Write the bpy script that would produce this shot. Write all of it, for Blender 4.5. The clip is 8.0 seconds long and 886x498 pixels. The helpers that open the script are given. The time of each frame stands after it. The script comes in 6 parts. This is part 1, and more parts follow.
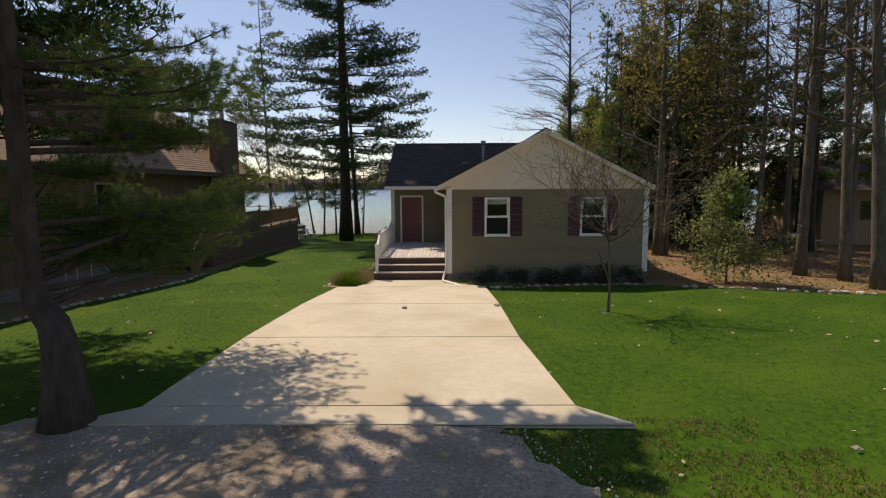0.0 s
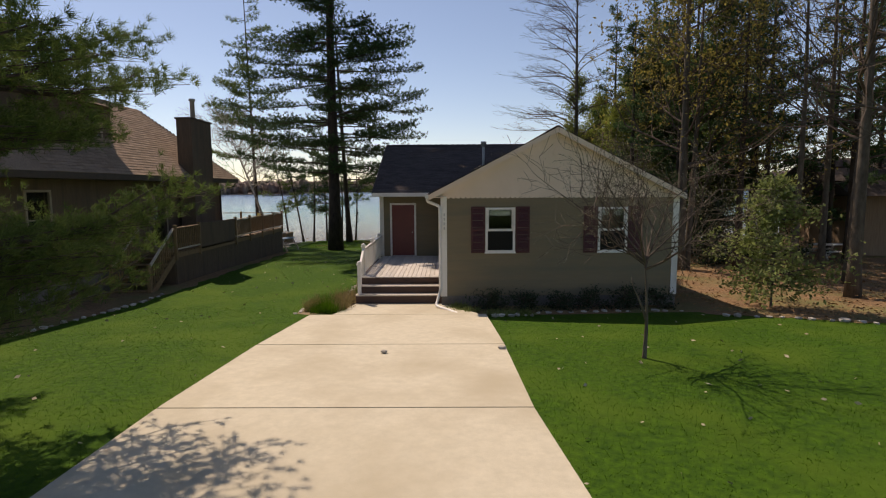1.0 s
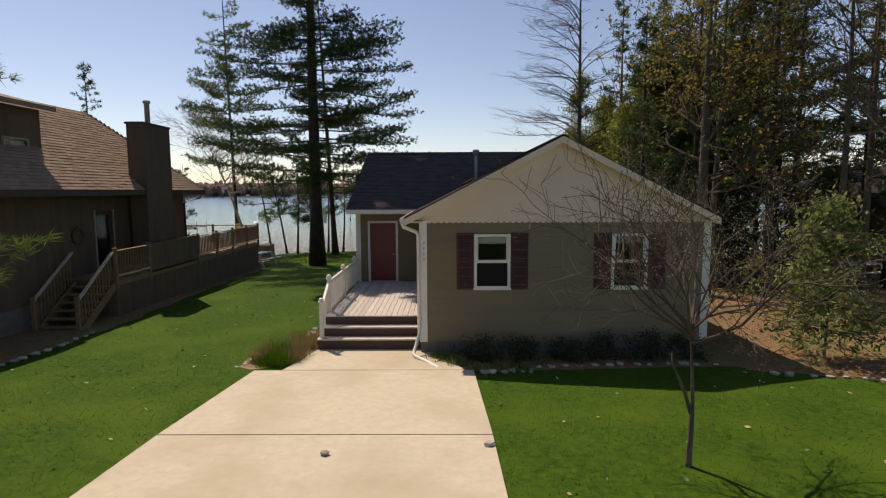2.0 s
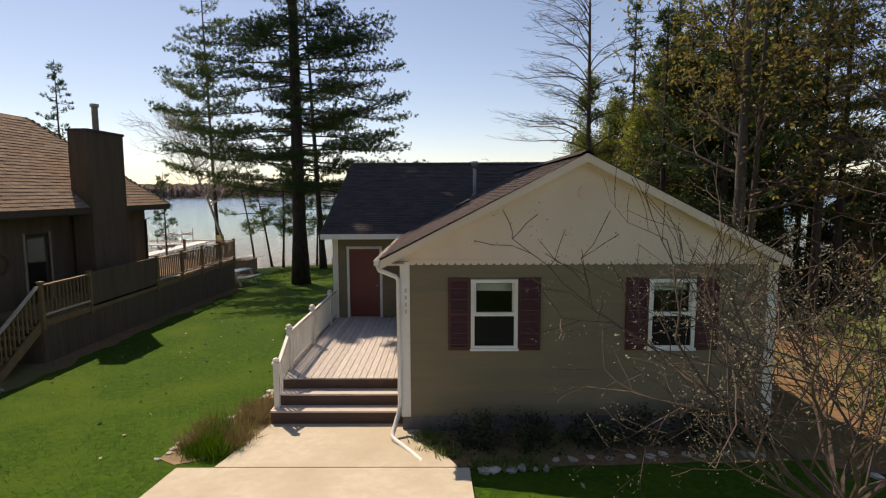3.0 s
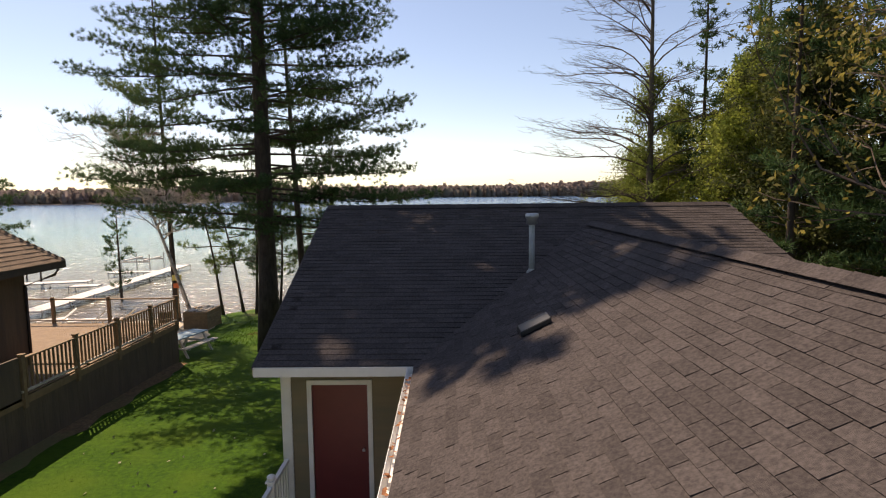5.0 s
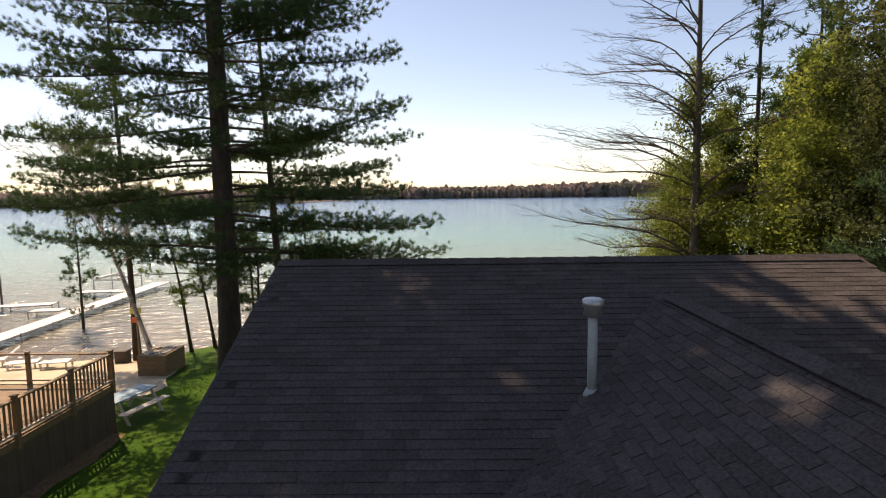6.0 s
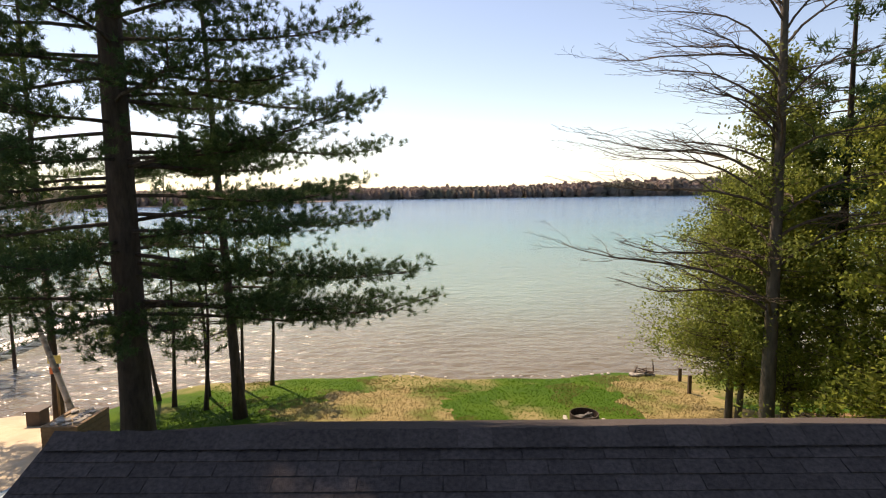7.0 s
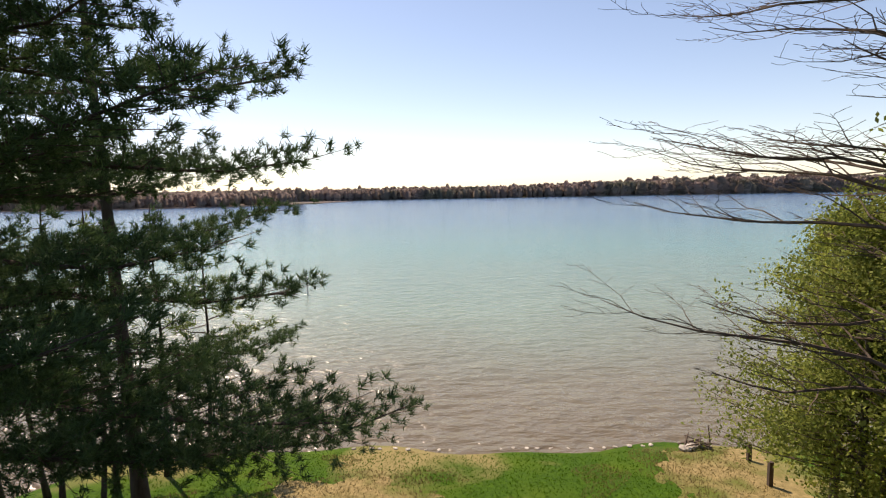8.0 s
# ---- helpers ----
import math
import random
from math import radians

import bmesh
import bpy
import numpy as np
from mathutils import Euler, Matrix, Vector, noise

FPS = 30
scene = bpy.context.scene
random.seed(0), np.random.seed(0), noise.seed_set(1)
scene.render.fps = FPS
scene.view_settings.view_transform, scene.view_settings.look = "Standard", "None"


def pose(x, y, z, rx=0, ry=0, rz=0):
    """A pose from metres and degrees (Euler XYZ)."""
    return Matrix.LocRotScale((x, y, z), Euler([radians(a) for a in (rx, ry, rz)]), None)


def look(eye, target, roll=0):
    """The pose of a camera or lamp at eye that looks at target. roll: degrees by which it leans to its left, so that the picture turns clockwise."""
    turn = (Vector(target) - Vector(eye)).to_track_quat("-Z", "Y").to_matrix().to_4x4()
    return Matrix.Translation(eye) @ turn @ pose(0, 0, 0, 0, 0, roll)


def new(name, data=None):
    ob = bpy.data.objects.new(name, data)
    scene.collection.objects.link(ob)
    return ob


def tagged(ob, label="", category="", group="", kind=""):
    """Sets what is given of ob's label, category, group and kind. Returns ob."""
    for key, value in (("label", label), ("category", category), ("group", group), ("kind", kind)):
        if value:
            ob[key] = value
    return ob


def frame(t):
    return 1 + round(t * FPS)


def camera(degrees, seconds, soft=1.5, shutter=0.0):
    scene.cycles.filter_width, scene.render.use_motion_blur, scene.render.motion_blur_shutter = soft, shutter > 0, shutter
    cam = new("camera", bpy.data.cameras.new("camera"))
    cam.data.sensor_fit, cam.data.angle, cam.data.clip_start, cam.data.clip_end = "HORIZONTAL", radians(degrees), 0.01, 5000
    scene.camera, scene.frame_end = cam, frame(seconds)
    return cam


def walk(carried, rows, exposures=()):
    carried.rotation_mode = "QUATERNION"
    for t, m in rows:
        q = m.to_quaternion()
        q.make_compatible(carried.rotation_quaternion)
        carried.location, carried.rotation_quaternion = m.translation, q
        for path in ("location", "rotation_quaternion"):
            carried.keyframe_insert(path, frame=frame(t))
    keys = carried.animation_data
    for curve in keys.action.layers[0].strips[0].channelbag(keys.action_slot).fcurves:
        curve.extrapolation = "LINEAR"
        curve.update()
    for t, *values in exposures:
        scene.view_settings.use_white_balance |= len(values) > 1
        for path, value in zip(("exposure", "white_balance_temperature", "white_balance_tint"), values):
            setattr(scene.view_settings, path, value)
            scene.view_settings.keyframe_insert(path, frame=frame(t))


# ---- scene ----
cam = camera(77.6, 8.0, soft=1.15)
PATH = [
    (0, (0.004, -18.859, 2.9), (-0.013, -16.872, 2.674), -0.35),
    (0.5, (0.063, -17.465, 2.906), (0.044, -15.477, 2.687), -0.3),
    (1, (0.162, -15.997, 3.066), (0.146, -14.009, 2.848), -0.35),
    (1.5, (0.396, -14.474, 3.282), (0.382, -12.485, 3.068), -0.3),
    (3, (0.837, -9.983, 4.125), (0.822, -7.994, 3.915), -0.25),
    (3.5, (0.625, -8.207, 4.398), (0.612, -6.217, 4.191), -0.4),
    (4, (0.431, -6.325, 4.787), (0.414, -4.336, 4.582), -0.55),
    (4.5, (0.224, -4.316, 5.097), (0.207, -2.327, 4.892), -0.55),
    (6, (0.115, 1.89, 6.278), (0.091, 3.88, 6.077), -0.7),
    (6.5, (0.182, 4.373, 6.586), (0.154, 6.363, 6.384), -0.78),
    (7, (0.326, 7.037, 6.991), (0.297, 9.027, 6.788), -0.8),
    (7.5, (0.508, 9.888, 7.286), (0.477, 11.878, 7.084), -1.0),
    (8, (0.576, 12.989, 7.601), (0.545, 14.978, 7.397), -1.05),
]
walk(cam, [(t, look(eye, target, roll)) for t, eye, target, roll in PATH],
     exposures=[(0, -0.1, 7500, 20), (1.5, -0.2, 7450, 20), (3, 0.0, 7750, 20), (4.5, 0.27, 7750, 20), (6, 0.46, 8300, 20), (7, 0.58, 8250, 20), (8, 0.38, 7650, 20)])

# ---- light ----
SUN_FROM = Vector((-0.46, 0.58, 1.0)).normalized()
world = bpy.data.worlds.new("daylight")
scene.world = world
world.use_nodes = True
wn = world.node_tree
sky = wn.nodes.new("ShaderNodeTexSky")
sky.sky_type = "NISHITA"
sky.sun_disc = False
sky.sun_elevation = math.asin(SUN_FROM.z)
sky.sun_rotation = math.atan2(SUN_FROM.x, SUN_FROM.y)
sky.altitude, sky.air_density, sky.dust_density, sky.ozone_density = 250, 0.9, 0.35, 1.7
wn.links.new(sky.outputs[0], wn.nodes["Background"].inputs[0])
wn.nodes["Background"].inputs[1].default_value = 0.135
sun_data = bpy.data.lights.new("sun", "SUN")
sun_data.energy, sun_data.angle, sun_data.color = 4.8, radians(0.53), (1.0, 0.91, 0.78)
sun = new("sun", sun_data)
sun.matrix_world = look(SUN_FROM * 80, (0, 0, 0))


# ---- materials ----
def mat(name, c1, c2, scale=4.0, rough=0.8, bump=0.0, bscale=40.0, metal=0.0, c3=None, scale3=0.4, random=0.0,
        stretch=(1, 1, 1), island=0.0, spec=0.5, through_light=0.0):
    """Two colours mixed by fine noise, a third by coarse noise, with fine relief."""
    m = bpy.data.materials.new(name)
    m.use_nodes = True
    n, l = m.node_tree.nodes, m.node_tree.links
    b = n["Principled BSDF"]
    co = n.new("ShaderNodeNewGeometry")
    mp = n.new("ShaderNodeMapping")
    mp.inputs["Scale"].default_value = stretch
    l.new(co.outputs["Position"], mp.inputs["Vector"])
    no = n.new("ShaderNodeTexNoise")
    no.inputs["Scale"].default_value, no.inputs["Detail"].default_value, no.inputs["Roughness"].default_value = scale, 6, 0.65
    l.new(mp.outputs[0], no.inputs["Vector"])
    rp = n.new("ShaderNodeValToRGB")
    rp.color_ramp.elements[0].position, rp.color_ramp.elements[1].position = 0.32, 0.68
    rp.color_ramp.elements[0].color, rp.color_ramp.elements[1].color = (*c1, 1), (*c2, 1)
    l.new(no.outputs["Fac"], rp.inputs[0])
    col = rp.outputs[0]
    if c3:
        n3 = n.new("ShaderNodeTexNoise")
        n3.inputs["Scale"].default_value, n3.inputs["Detail"].default_value = scale3, 4
        l.new(mp.outputs[0], n3.inputs["Vector"])
        r3 = n.new("ShaderNodeValToRGB")
        r3.color_ramp.elements[0].position, r3.color_ramp.elements[1].position = 0.45, 0.68
        l.new(n3.outputs["Fac"], r3.inputs[0])
        mx = n.new("ShaderNodeMix")
        mx.data_type = "RGBA"
        l.new(r3.outputs[0], mx.inputs[0])
        l.new(col, mx.inputs[6])
        mx.inputs[7].default_value = (*c3, 1)
        col = mx.outputs[2]
    if random or island:
        src = n.new("ShaderNodeObjectInfo").outputs["Random"] if random else co.outputs["Random Per Island"]
        k = random or island
        mr = n.new("ShaderNodeMapRange")
        mr.inputs["To Min"].default_value, mr.inputs["To Max"].default_value = 1 - k, 1 + k
        l.new(src, mr.inputs["Value"])
        hs = n.new("ShaderNodeHueSaturation")
        l.new(mr.outputs[0], hs.inputs["Value"])
        l.new(col, hs.inputs["Color"])
        col = hs.outputs[0]
    l.new(col, b.inputs["Base Color"])
    b.inputs["Roughness"].default_value, b.inputs["Metallic"].default_value = rough, metal
    b.inputs["Specular IOR Level"].default_value = spec
    if bump:
        nb = n.new("ShaderNodeTexNoise")
        nb.inputs["Scale"].default_value, nb.inputs["Detail"].default_value = bscale, 5
        l.new(mp.outputs[0], nb.inputs["Vector"])
        bp = n.new("ShaderNodeBump")
        bp.inputs["Strength"].default_value, bp.inputs["Distance"].default_value = bump, 0.02
        l.new(nb.outputs["Fac"], bp.inputs["Height"])
        l.new(bp.outputs[0], b.inputs["Normal"])
    if through_light:
        tr = n.new("ShaderNodeBsdfTranslucent")
        l.new(col, tr.inputs["Color"])
        ms = n.new("ShaderNodeMixShader")
        ms.inputs[0].default_value = through_light
        l.new(b.outputs[0], ms.inputs[1])
        l.new(tr.outputs[0], ms.inputs[2])
        l.new(ms.outputs[0], n["Material Output"].inputs["Surface"])
    return m


def glass_mat(name):
    m = bpy.data.materials.new(name)
    m.use_nodes = True
    b = m.node_tree.nodes["Principled BSDF"]
    b.inputs["Base Color"].default_value = (0.75, 0.82, 0.8, 1)
    b.inputs["Roughness"].default_value = 0.02
    b.inputs["Transmission Weight"].default_value = 1.0
    b.inputs["IOR"].default_value = 1.3
    return m


def water_mat():
    """Lake water: sandy shallows, turquoise shelf and deep blue, ruffled by small wind waves."""
    m = bpy.data.materials.new("lake_water")
    m.use_nodes = True
    n, l = m.node_tree.nodes, m.node_tree.links
    b = n["Principled BSDF"]
    geo = n.new("ShaderNodeNewGeometry")
    sep = n.new("ShaderNodeSeparateXYZ")
    l.new(geo.outputs["Position"], sep.inputs[0])
    big = n.new("ShaderNodeTexNoise")
    big.inputs["Scale"].default_value, big.inputs["Detail"].default_value = 0.03, 3
    l.new(geo.outputs["Position"], big.inputs["Vector"])
    ma = n.new("ShaderNodeMath")
    ma.operation = "MULTIPLY_ADD"
    ma.inputs[1].default_value = 26.0
    l.new(big.outputs["Fac"], ma.inputs[0])
    l.new(sep.outputs["Y"], ma.inputs[2])
    mr = n.new("ShaderNodeMapRange")
    mr.inputs["From Min"].default_value, mr.inputs["From Max"].default_value = 40, 400
    l.new(ma.outputs[0], mr.inputs["Value"])
    rp = n.new("ShaderNodeValToRGB")
    e = rp.color_ramp.elements
    e[0].position, e[0].color = 0.0, (0.14, 0.105, 0.068, 1)
    e[1].position, e[1].color = 1.0, (0.022, 0.07, 0.15, 1)
    for p, c in ((0.03, (0.17, 0.155, 0.112, 1)), (0.08, (0.19, 0.265, 0.22, 1)), (0.2, (0.12, 0.26, 0.26, 1)), (0.45, (0.05, 0.14, 0.23, 1))):
        k = e.new(p)
        k.color = c
    l.new(mr.outputs[0], rp.inputs[0])
    l.new(rp.outputs[0], b.inputs["Base Color"])
    b.inputs["Roughness"].default_value = 0.15
    b.inputs["IOR"].default_value = 1.33
    mp = n.new("ShaderNodeMapping")
    mp.inputs["Scale"].default_value = (0.55, 1.0, 1.0)
    mp.inputs["Rotation"].default_value = (0, 0, radians(14))
    l.new(geo.outputs["Position"], mp.inputs["Vector"])
    w1 = n.new("ShaderNodeTexNoise")
    w1.inputs["Scale"].default_value, w1.inputs["Detail"].default_value = 1.6, 4
    w2 = n.new("ShaderNodeTexNoise")
    w2.inputs["Scale"].default_value, w2.inputs["Detail"].default_value = 0.35, 2
    l.new(mp.outputs[0], w1.inputs["Vector"])
    l.new(mp.outputs[0], w2.inputs["Vector"])
    b1 = n.new("ShaderNodeBump")
    b1.inputs["Strength"].default_value, b1.inputs["Distance"].default_value = 1.0, 0.36
    b2 = n.new("ShaderNodeBump")
    b2.inputs["Strength"].default_value, b2.inputs["Distance"].default_value = 0.6, 0.5
    l.new(w1.outputs["Fac"], b1.inputs["Height"])
    l.new(w2.outputs["Fac"], b2.inputs["Height"])
    l.new(b2.outputs[0], b1.inputs["Normal"])
    l.new(b1.outputs[0], b.inputs["Normal"])
    return m


def lawn_mat():
    """Mown turf, lush by the road side, drier and patchy towards the shore."""
    m = mat("lawn_turf", (0.017, 0.052, 0.003), (0.054, 0.122, 0.005), 9, 0.95, 0.7, 60, c3=(0.060, 0.112, 0.007), scale3=0.6, spec=0.15)
    n, l = m.node_tree.nodes, m.node_tree.links
    b = n["Principled BSDF"]
    old = b.inputs["Base Color"].links[0].from_socket
    geo = n.new("ShaderNodeNewGeometry")
    sep = n.new("ShaderNodeSeparateXYZ")
    l.new(geo.outputs["Position"], sep.inputs[0])
    no = n.new("ShaderNodeTexNoise")
    no.inputs["Scale"].default_value, no.inputs["Detail"].default_value = 0.22, 5
    l.new(geo.outputs["Position"], no.inputs["Vector"])
    ramp_y = n.new("ShaderNodeMapRange")
    ramp_y.inputs["From Min"].default_value, ramp_y.inputs["From Max"].default_value = 19, 27
    ramp_y.inputs["To Min"].default_value, ramp_y.inputs["To Max"].default_value = -0.35, 0.06
    l.new(sep.outputs["Y"], ramp_y.inputs["Value"])
    ad = n.new("ShaderNodeMath")
    l.new(no.outputs["Fac"], ad.inputs[0])
    l.new(ramp_y.outputs[0], ad.inputs[1])
    rp = n.new("ShaderNodeValToRGB")
    rp.color_ramp.elements[0].position, rp.color_ramp.elements[1].position = 0.56, 0.68
    l.new(ad.outputs[0], rp.inputs[0])
    mx = n.new("ShaderNodeMix")
    mx.data_type = "RGBA"
    l.new(rp.outputs[0], mx.inputs[0])
    l.new(old, mx.inputs[6])
    mx.inputs[7].default_value = (0.24, 0.20, 0.085, 1)
    l.new(mx.outputs[2], b.inputs["Base Color"])
    return m


LAWN = lawn_mat()
BLADE = mat("grass_blades", (0.036, 0.100, 0.004), (0.076, 0.164, 0.007), 3, 0.8, island=0.3, spec=0.2, through_light=0.5)
DRYBLADE = mat("dry_grass", (0.20, 0.16, 0.06), (0.32, 0.25, 0.12), 3, 0.85, island=0.3, spec=0.2, through_light=0.3)
STRAW = mat("straw_turf", (0.17, 0.135, 0.055), (0.33, 0.255, 0.12), 6, 0.95, 0.6, 50, c3=(0.10, 0.125, 0.025), scale3=0.8, spec=0.15)
WATER = water_mat()
CONCRETE = mat("concrete", (0.50, 0.455, 0.345), (0.59, 0.535, 0.41), 6, 0.9, 0.25, 90, c3=(0.44, 0.385, 0.275), scale3=0.5)
JOINT = mat("joint_dirt", (0.05, 0.045, 0.035), (0.10, 0.085, 0.06), 20, 0.95)
GRAVEL = mat("gravel_dirt", (0.24, 0.195, 0.145), (0.50, 0.43, 0.34), 22, 0.95, 0.9, 70, c3=(0.20, 0.155, 0.09), scale3=0.7)
GRAVELSTONE = mat("pale_pebbles", (0.38, 0.34, 0.28), (0.58, 0.53, 0.45), 9, 0.9, island=0.3)
BEDSTRAW = mat("dry_bed_litter", (0.22, 0.165, 0.085), (0.38, 0.30, 0.17), 12, 0.95, 0.8, 50, c3=(0.17, 0.10, 0.055), scale3=1.1)
# Same stained rail with the sunlit look put into a paler colour.
SUNLITRAIL = mat("sunlit_look_rail", (0.46, 0.38, 0.29), (0.58, 0.49, 0.38), 6, 0.7, 0.2, 40)
SAND = mat("beach_sand", (0.50, 0.40, 0.27), (0.60, 0.49, 0.35), 5, 0.95, 0.5, 30, c3=(0.42, 0.33, 0.22), scale3=0.6)
MULCH = mat("leaf_mulch", (0.12, 0.065, 0.030), (0.30, 0.18, 0.085), 11, 0.95, 0.9, 45, c3=(0.14, 0.13, 0.04), scale3=0.5)
SIDING = mat("khaki_siding", (0.192, 0.148, 0.083), (0.218, 0.168, 0.094), 3, 0.6, 0.08, 60, stretch=(0.4, 0.4, 4), c3=(0.165, 0.14, 0.085), scale3=0.9)
GABLE = mat("tan_gable_panel", (0.72, 0.575, 0.455), (0.76, 0.615, 0.495), 2, 0.65, 0.06, 30, c3=(0.69, 0.56, 0.43), scale3=0.7)
WHITE = mat("white_trim", (0.74, 0.72, 0.68), (0.80, 0.78, 0.74), 5, 0.5, 0.05, 30, c3=(0.66, 0.63, 0.57), scale3=1.2)
SHUTTER = mat("burgundy_paint", (0.056, 0.008, 0.010), (0.074, 0.011, 0.013), 4, 0.5, 0.05, 50)
DOORRED = mat("red_door_paint", (0.125, 0.014, 0.015), (0.155, 0.018, 0.018), 2, 0.4, 0.04, 40)
SHINGLE = mat("brown_shingles", (0.054, 0.046, 0.045), (0.114, 0.097, 0.090), 30, 0.95, 0.6, 160, island=0.15, spec=0.04)
SHINGLE1 = mat("brown_shingle_tabs", (0.054, 0.046, 0.045), (0.114, 0.097, 0.090), 30, 0.95, 0.6, 160, random=0.15, spec=0.04)
TANSHINGLE = mat("tan_shingles", (0.23, 0.165, 0.115), (0.34, 0.25, 0.18), 20, 0.95, 0.5, 120, island=0.15, spec=0.2)
DECKWOOD = mat("weathered_deck_boards", (0.42, 0.385, 0.345), (0.60, 0.56, 0.51), 5, 0.85, 0.3, 40, stretch=(6, 0.6, 6), random=0.16)
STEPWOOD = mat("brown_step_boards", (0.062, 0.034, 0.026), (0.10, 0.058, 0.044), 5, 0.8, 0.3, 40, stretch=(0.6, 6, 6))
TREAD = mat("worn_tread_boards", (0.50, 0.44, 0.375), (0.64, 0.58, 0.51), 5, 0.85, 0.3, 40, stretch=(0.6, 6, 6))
BROWNWALL = mat("brown_board_siding", (0.105, 0.068, 0.042), (0.15, 0.10, 0.064), 4, 0.8, 0.25, 30, stretch=(5, 5, 0.6), c3=(0.09, 0.062, 0.042), scale3=0.7)
BROWNRAIL = mat("cedar_stained_rail", (0.19, 0.115, 0.055), (0.27, 0.17, 0.085), 6, 0.75, 0.2, 40)
DARKTRIM = mat("dark_brown_trim", (0.055, 0.038, 0.028), (0.08, 0.055, 0.04), 5, 0.7)
METAL = mat("galvanised_metal", (0.38, 0.38, 0.38), (0.50, 0.50, 0.49), 8, 0.4, 0.05, 40, metal=0.8)
GREYBOX = mat("grey_utility_paint", (0.34, 0.34, 0.32), (0.42, 0.42, 0.40), 5, 0.5)
BLACK = mat("black_plastic", (0.012, 0.012, 0.012), (0.022, 0.022, 0.022), 6, 0.5)
PIPEGREY = mat("grey_vent_pipe", (0.30, 0.31, 0.29), (0.40, 0.41, 0.38), 8, 0.55)
INNER = mat("interior_plaster", (0.30, 0.28, 0.25), (0.35, 0.33, 0.29), 3, 0.9)
BLIND = mat("window_blind", (0.62, 0.60, 0.55), (0.68, 0.66, 0.60), 3, 0.8)
SCREEN = mat("insect_screen_mesh", (0.012, 0.012, 0.011), (0.02, 0.02, 0.018), 60, 0.7, spec=0.1)
GLASS = glass_mat("window_glass")
STONE = mat("field_stone", (0.36, 0.33, 0.29), (0.52, 0.47, 0.40), 8, 0.9, 0.5, 30, random=0.3)
# Block colour darkened to carry the shadow below the front boards.
FOUND = mat("foundation_block", (0.12, 0.11, 0.10), (0.17, 0.155, 0.14), 6, 0.9, 0.3, 40)
BARK = mat("pine_bark", (0.040, 0.031, 0.025), (0.090, 0.070, 0.056), 7, 0.95, 1.0, 22, stretch=(1, 1, 0.3), spec=0.2)
GREYBARK = mat("grey_bark", (0.070, 0.058, 0.045), (0.155, 0.130, 0.10), 7, 0.95, 0.9, 22, stretch=(1, 1, 0.35), spec=0.2)
BIRCH = mat("birch_bark", (0.42, 0.36, 0.31), (0.56, 0.50, 0.44), 5, 0.85, 0.4, 22, stretch=(1, 1, 3), c3=(0.12, 0.10, 0.08), scale3=1.6)
TWIG = mat("dark_twigs", (0.075, 0.055, 0.042), (0.13, 0.10, 0.078), 6, 0.9, spec=0.2)
NEEDLE = mat("pine_needles", (0.034, 0.072, 0.028), (0.074, 0.125, 0.042), 1.2, 0.75, island=0.35, spec=0.25, through_light=0.35)
NEEDLE2 = mat("young_pine_needles", (0.075, 0.120, 0.028), (0.135, 0.185, 0.045), 1.2, 0.75, island=0.35, spec=0.25, through_light=0.4)
GREENCEDAR = mat("green_cedar_sprays", (0.145, 0.185, 0.040), (0.270, 0.305, 0.072), 0.8, 0.75, island=0.4, spec=0.25, through_light=0.5)
CEDAR = mat("cedar_sprays", (0.19, 0.24, 0.042), (0.36, 0.39, 0.082), 0.8, 0.75, island=0.4, spec=0.25, through_light=0.62)
# Cedar copy with backlit shade painted in as a darker colour.
SHADECEDAR = mat("shaded_cedar_sprays", (0.062, 0.076, 0.024), (0.125, 0.140, 0.040), 0.8, 0.75, island=0.45, spec=0.25, through_light=0.4)
LEAF = mat("pale_leaves", (0.14, 0.18, 0.055), (0.26, 0.30, 0.10), 1.5, 0.7, island=0.35, spec=0.3, through_light=0.45)
GOLD = mat("golden_leaves", (0.17, 0.14, 0.035), (0.28, 0.235, 0.06), 1.5, 0.7, island=0.35, spec=0.3, through_light=0.5)
BUD = mat("pale_buds", (0.24, 0.22, 0.14), (0.36, 0.33, 0.22), 4, 0.8, through_light=0.3)
SHRUB = mat("dark_shrub_leaves", (0.020, 0.032, 0.012), (0.040, 0.058, 0.020), 2, 0.7, island=0.3, through_light=0.25)
# Distance haze is put into the colour: woods lightened and greyed.
HAZYWOOD = mat("far_woods", (0.32, 0.245, 0.22), (0.42, 0.335, 0.30), 0.05, 0.95, island=0.3, c3=(0.20, 0.205, 0.16), scale3=0.02, spec=0.1, through_light=0.5)
DOCKWOOD = mat("bleached_dock", (0.56, 0.53, 0.48), (0.68, 0.64, 0.59), 3, 0.7, 0.2, 20)
BLUE = mat("faded_blue_cover", (0.11, 0.24, 0.33), (0.16, 0.32, 0.42), 4, 0.6, c3=(0.36, 0.42, 0.44), scale3=1.5)
ORANGE = mat("orange_sign_paint", (0.62, 0.12, 0.03), (0.68, 0.15, 0.04), 4, 0.6)
YELLOW = mat("yellow_sign_paint", (0.60, 0.48, 0.12), (0.66, 0.54, 0.16), 4, 0.6)
ASH = mat("ash_and_char", (0.03, 0.03, 0.03), (0.22, 0.20, 0.18), 12, 0.95, 0.8, 30)
RUST = mat("rusty_steel", (0.035, 0.024, 0.018), (0.075, 0.045, 0.03), 10, 0.8, 0.4, 40, metal=0.3)


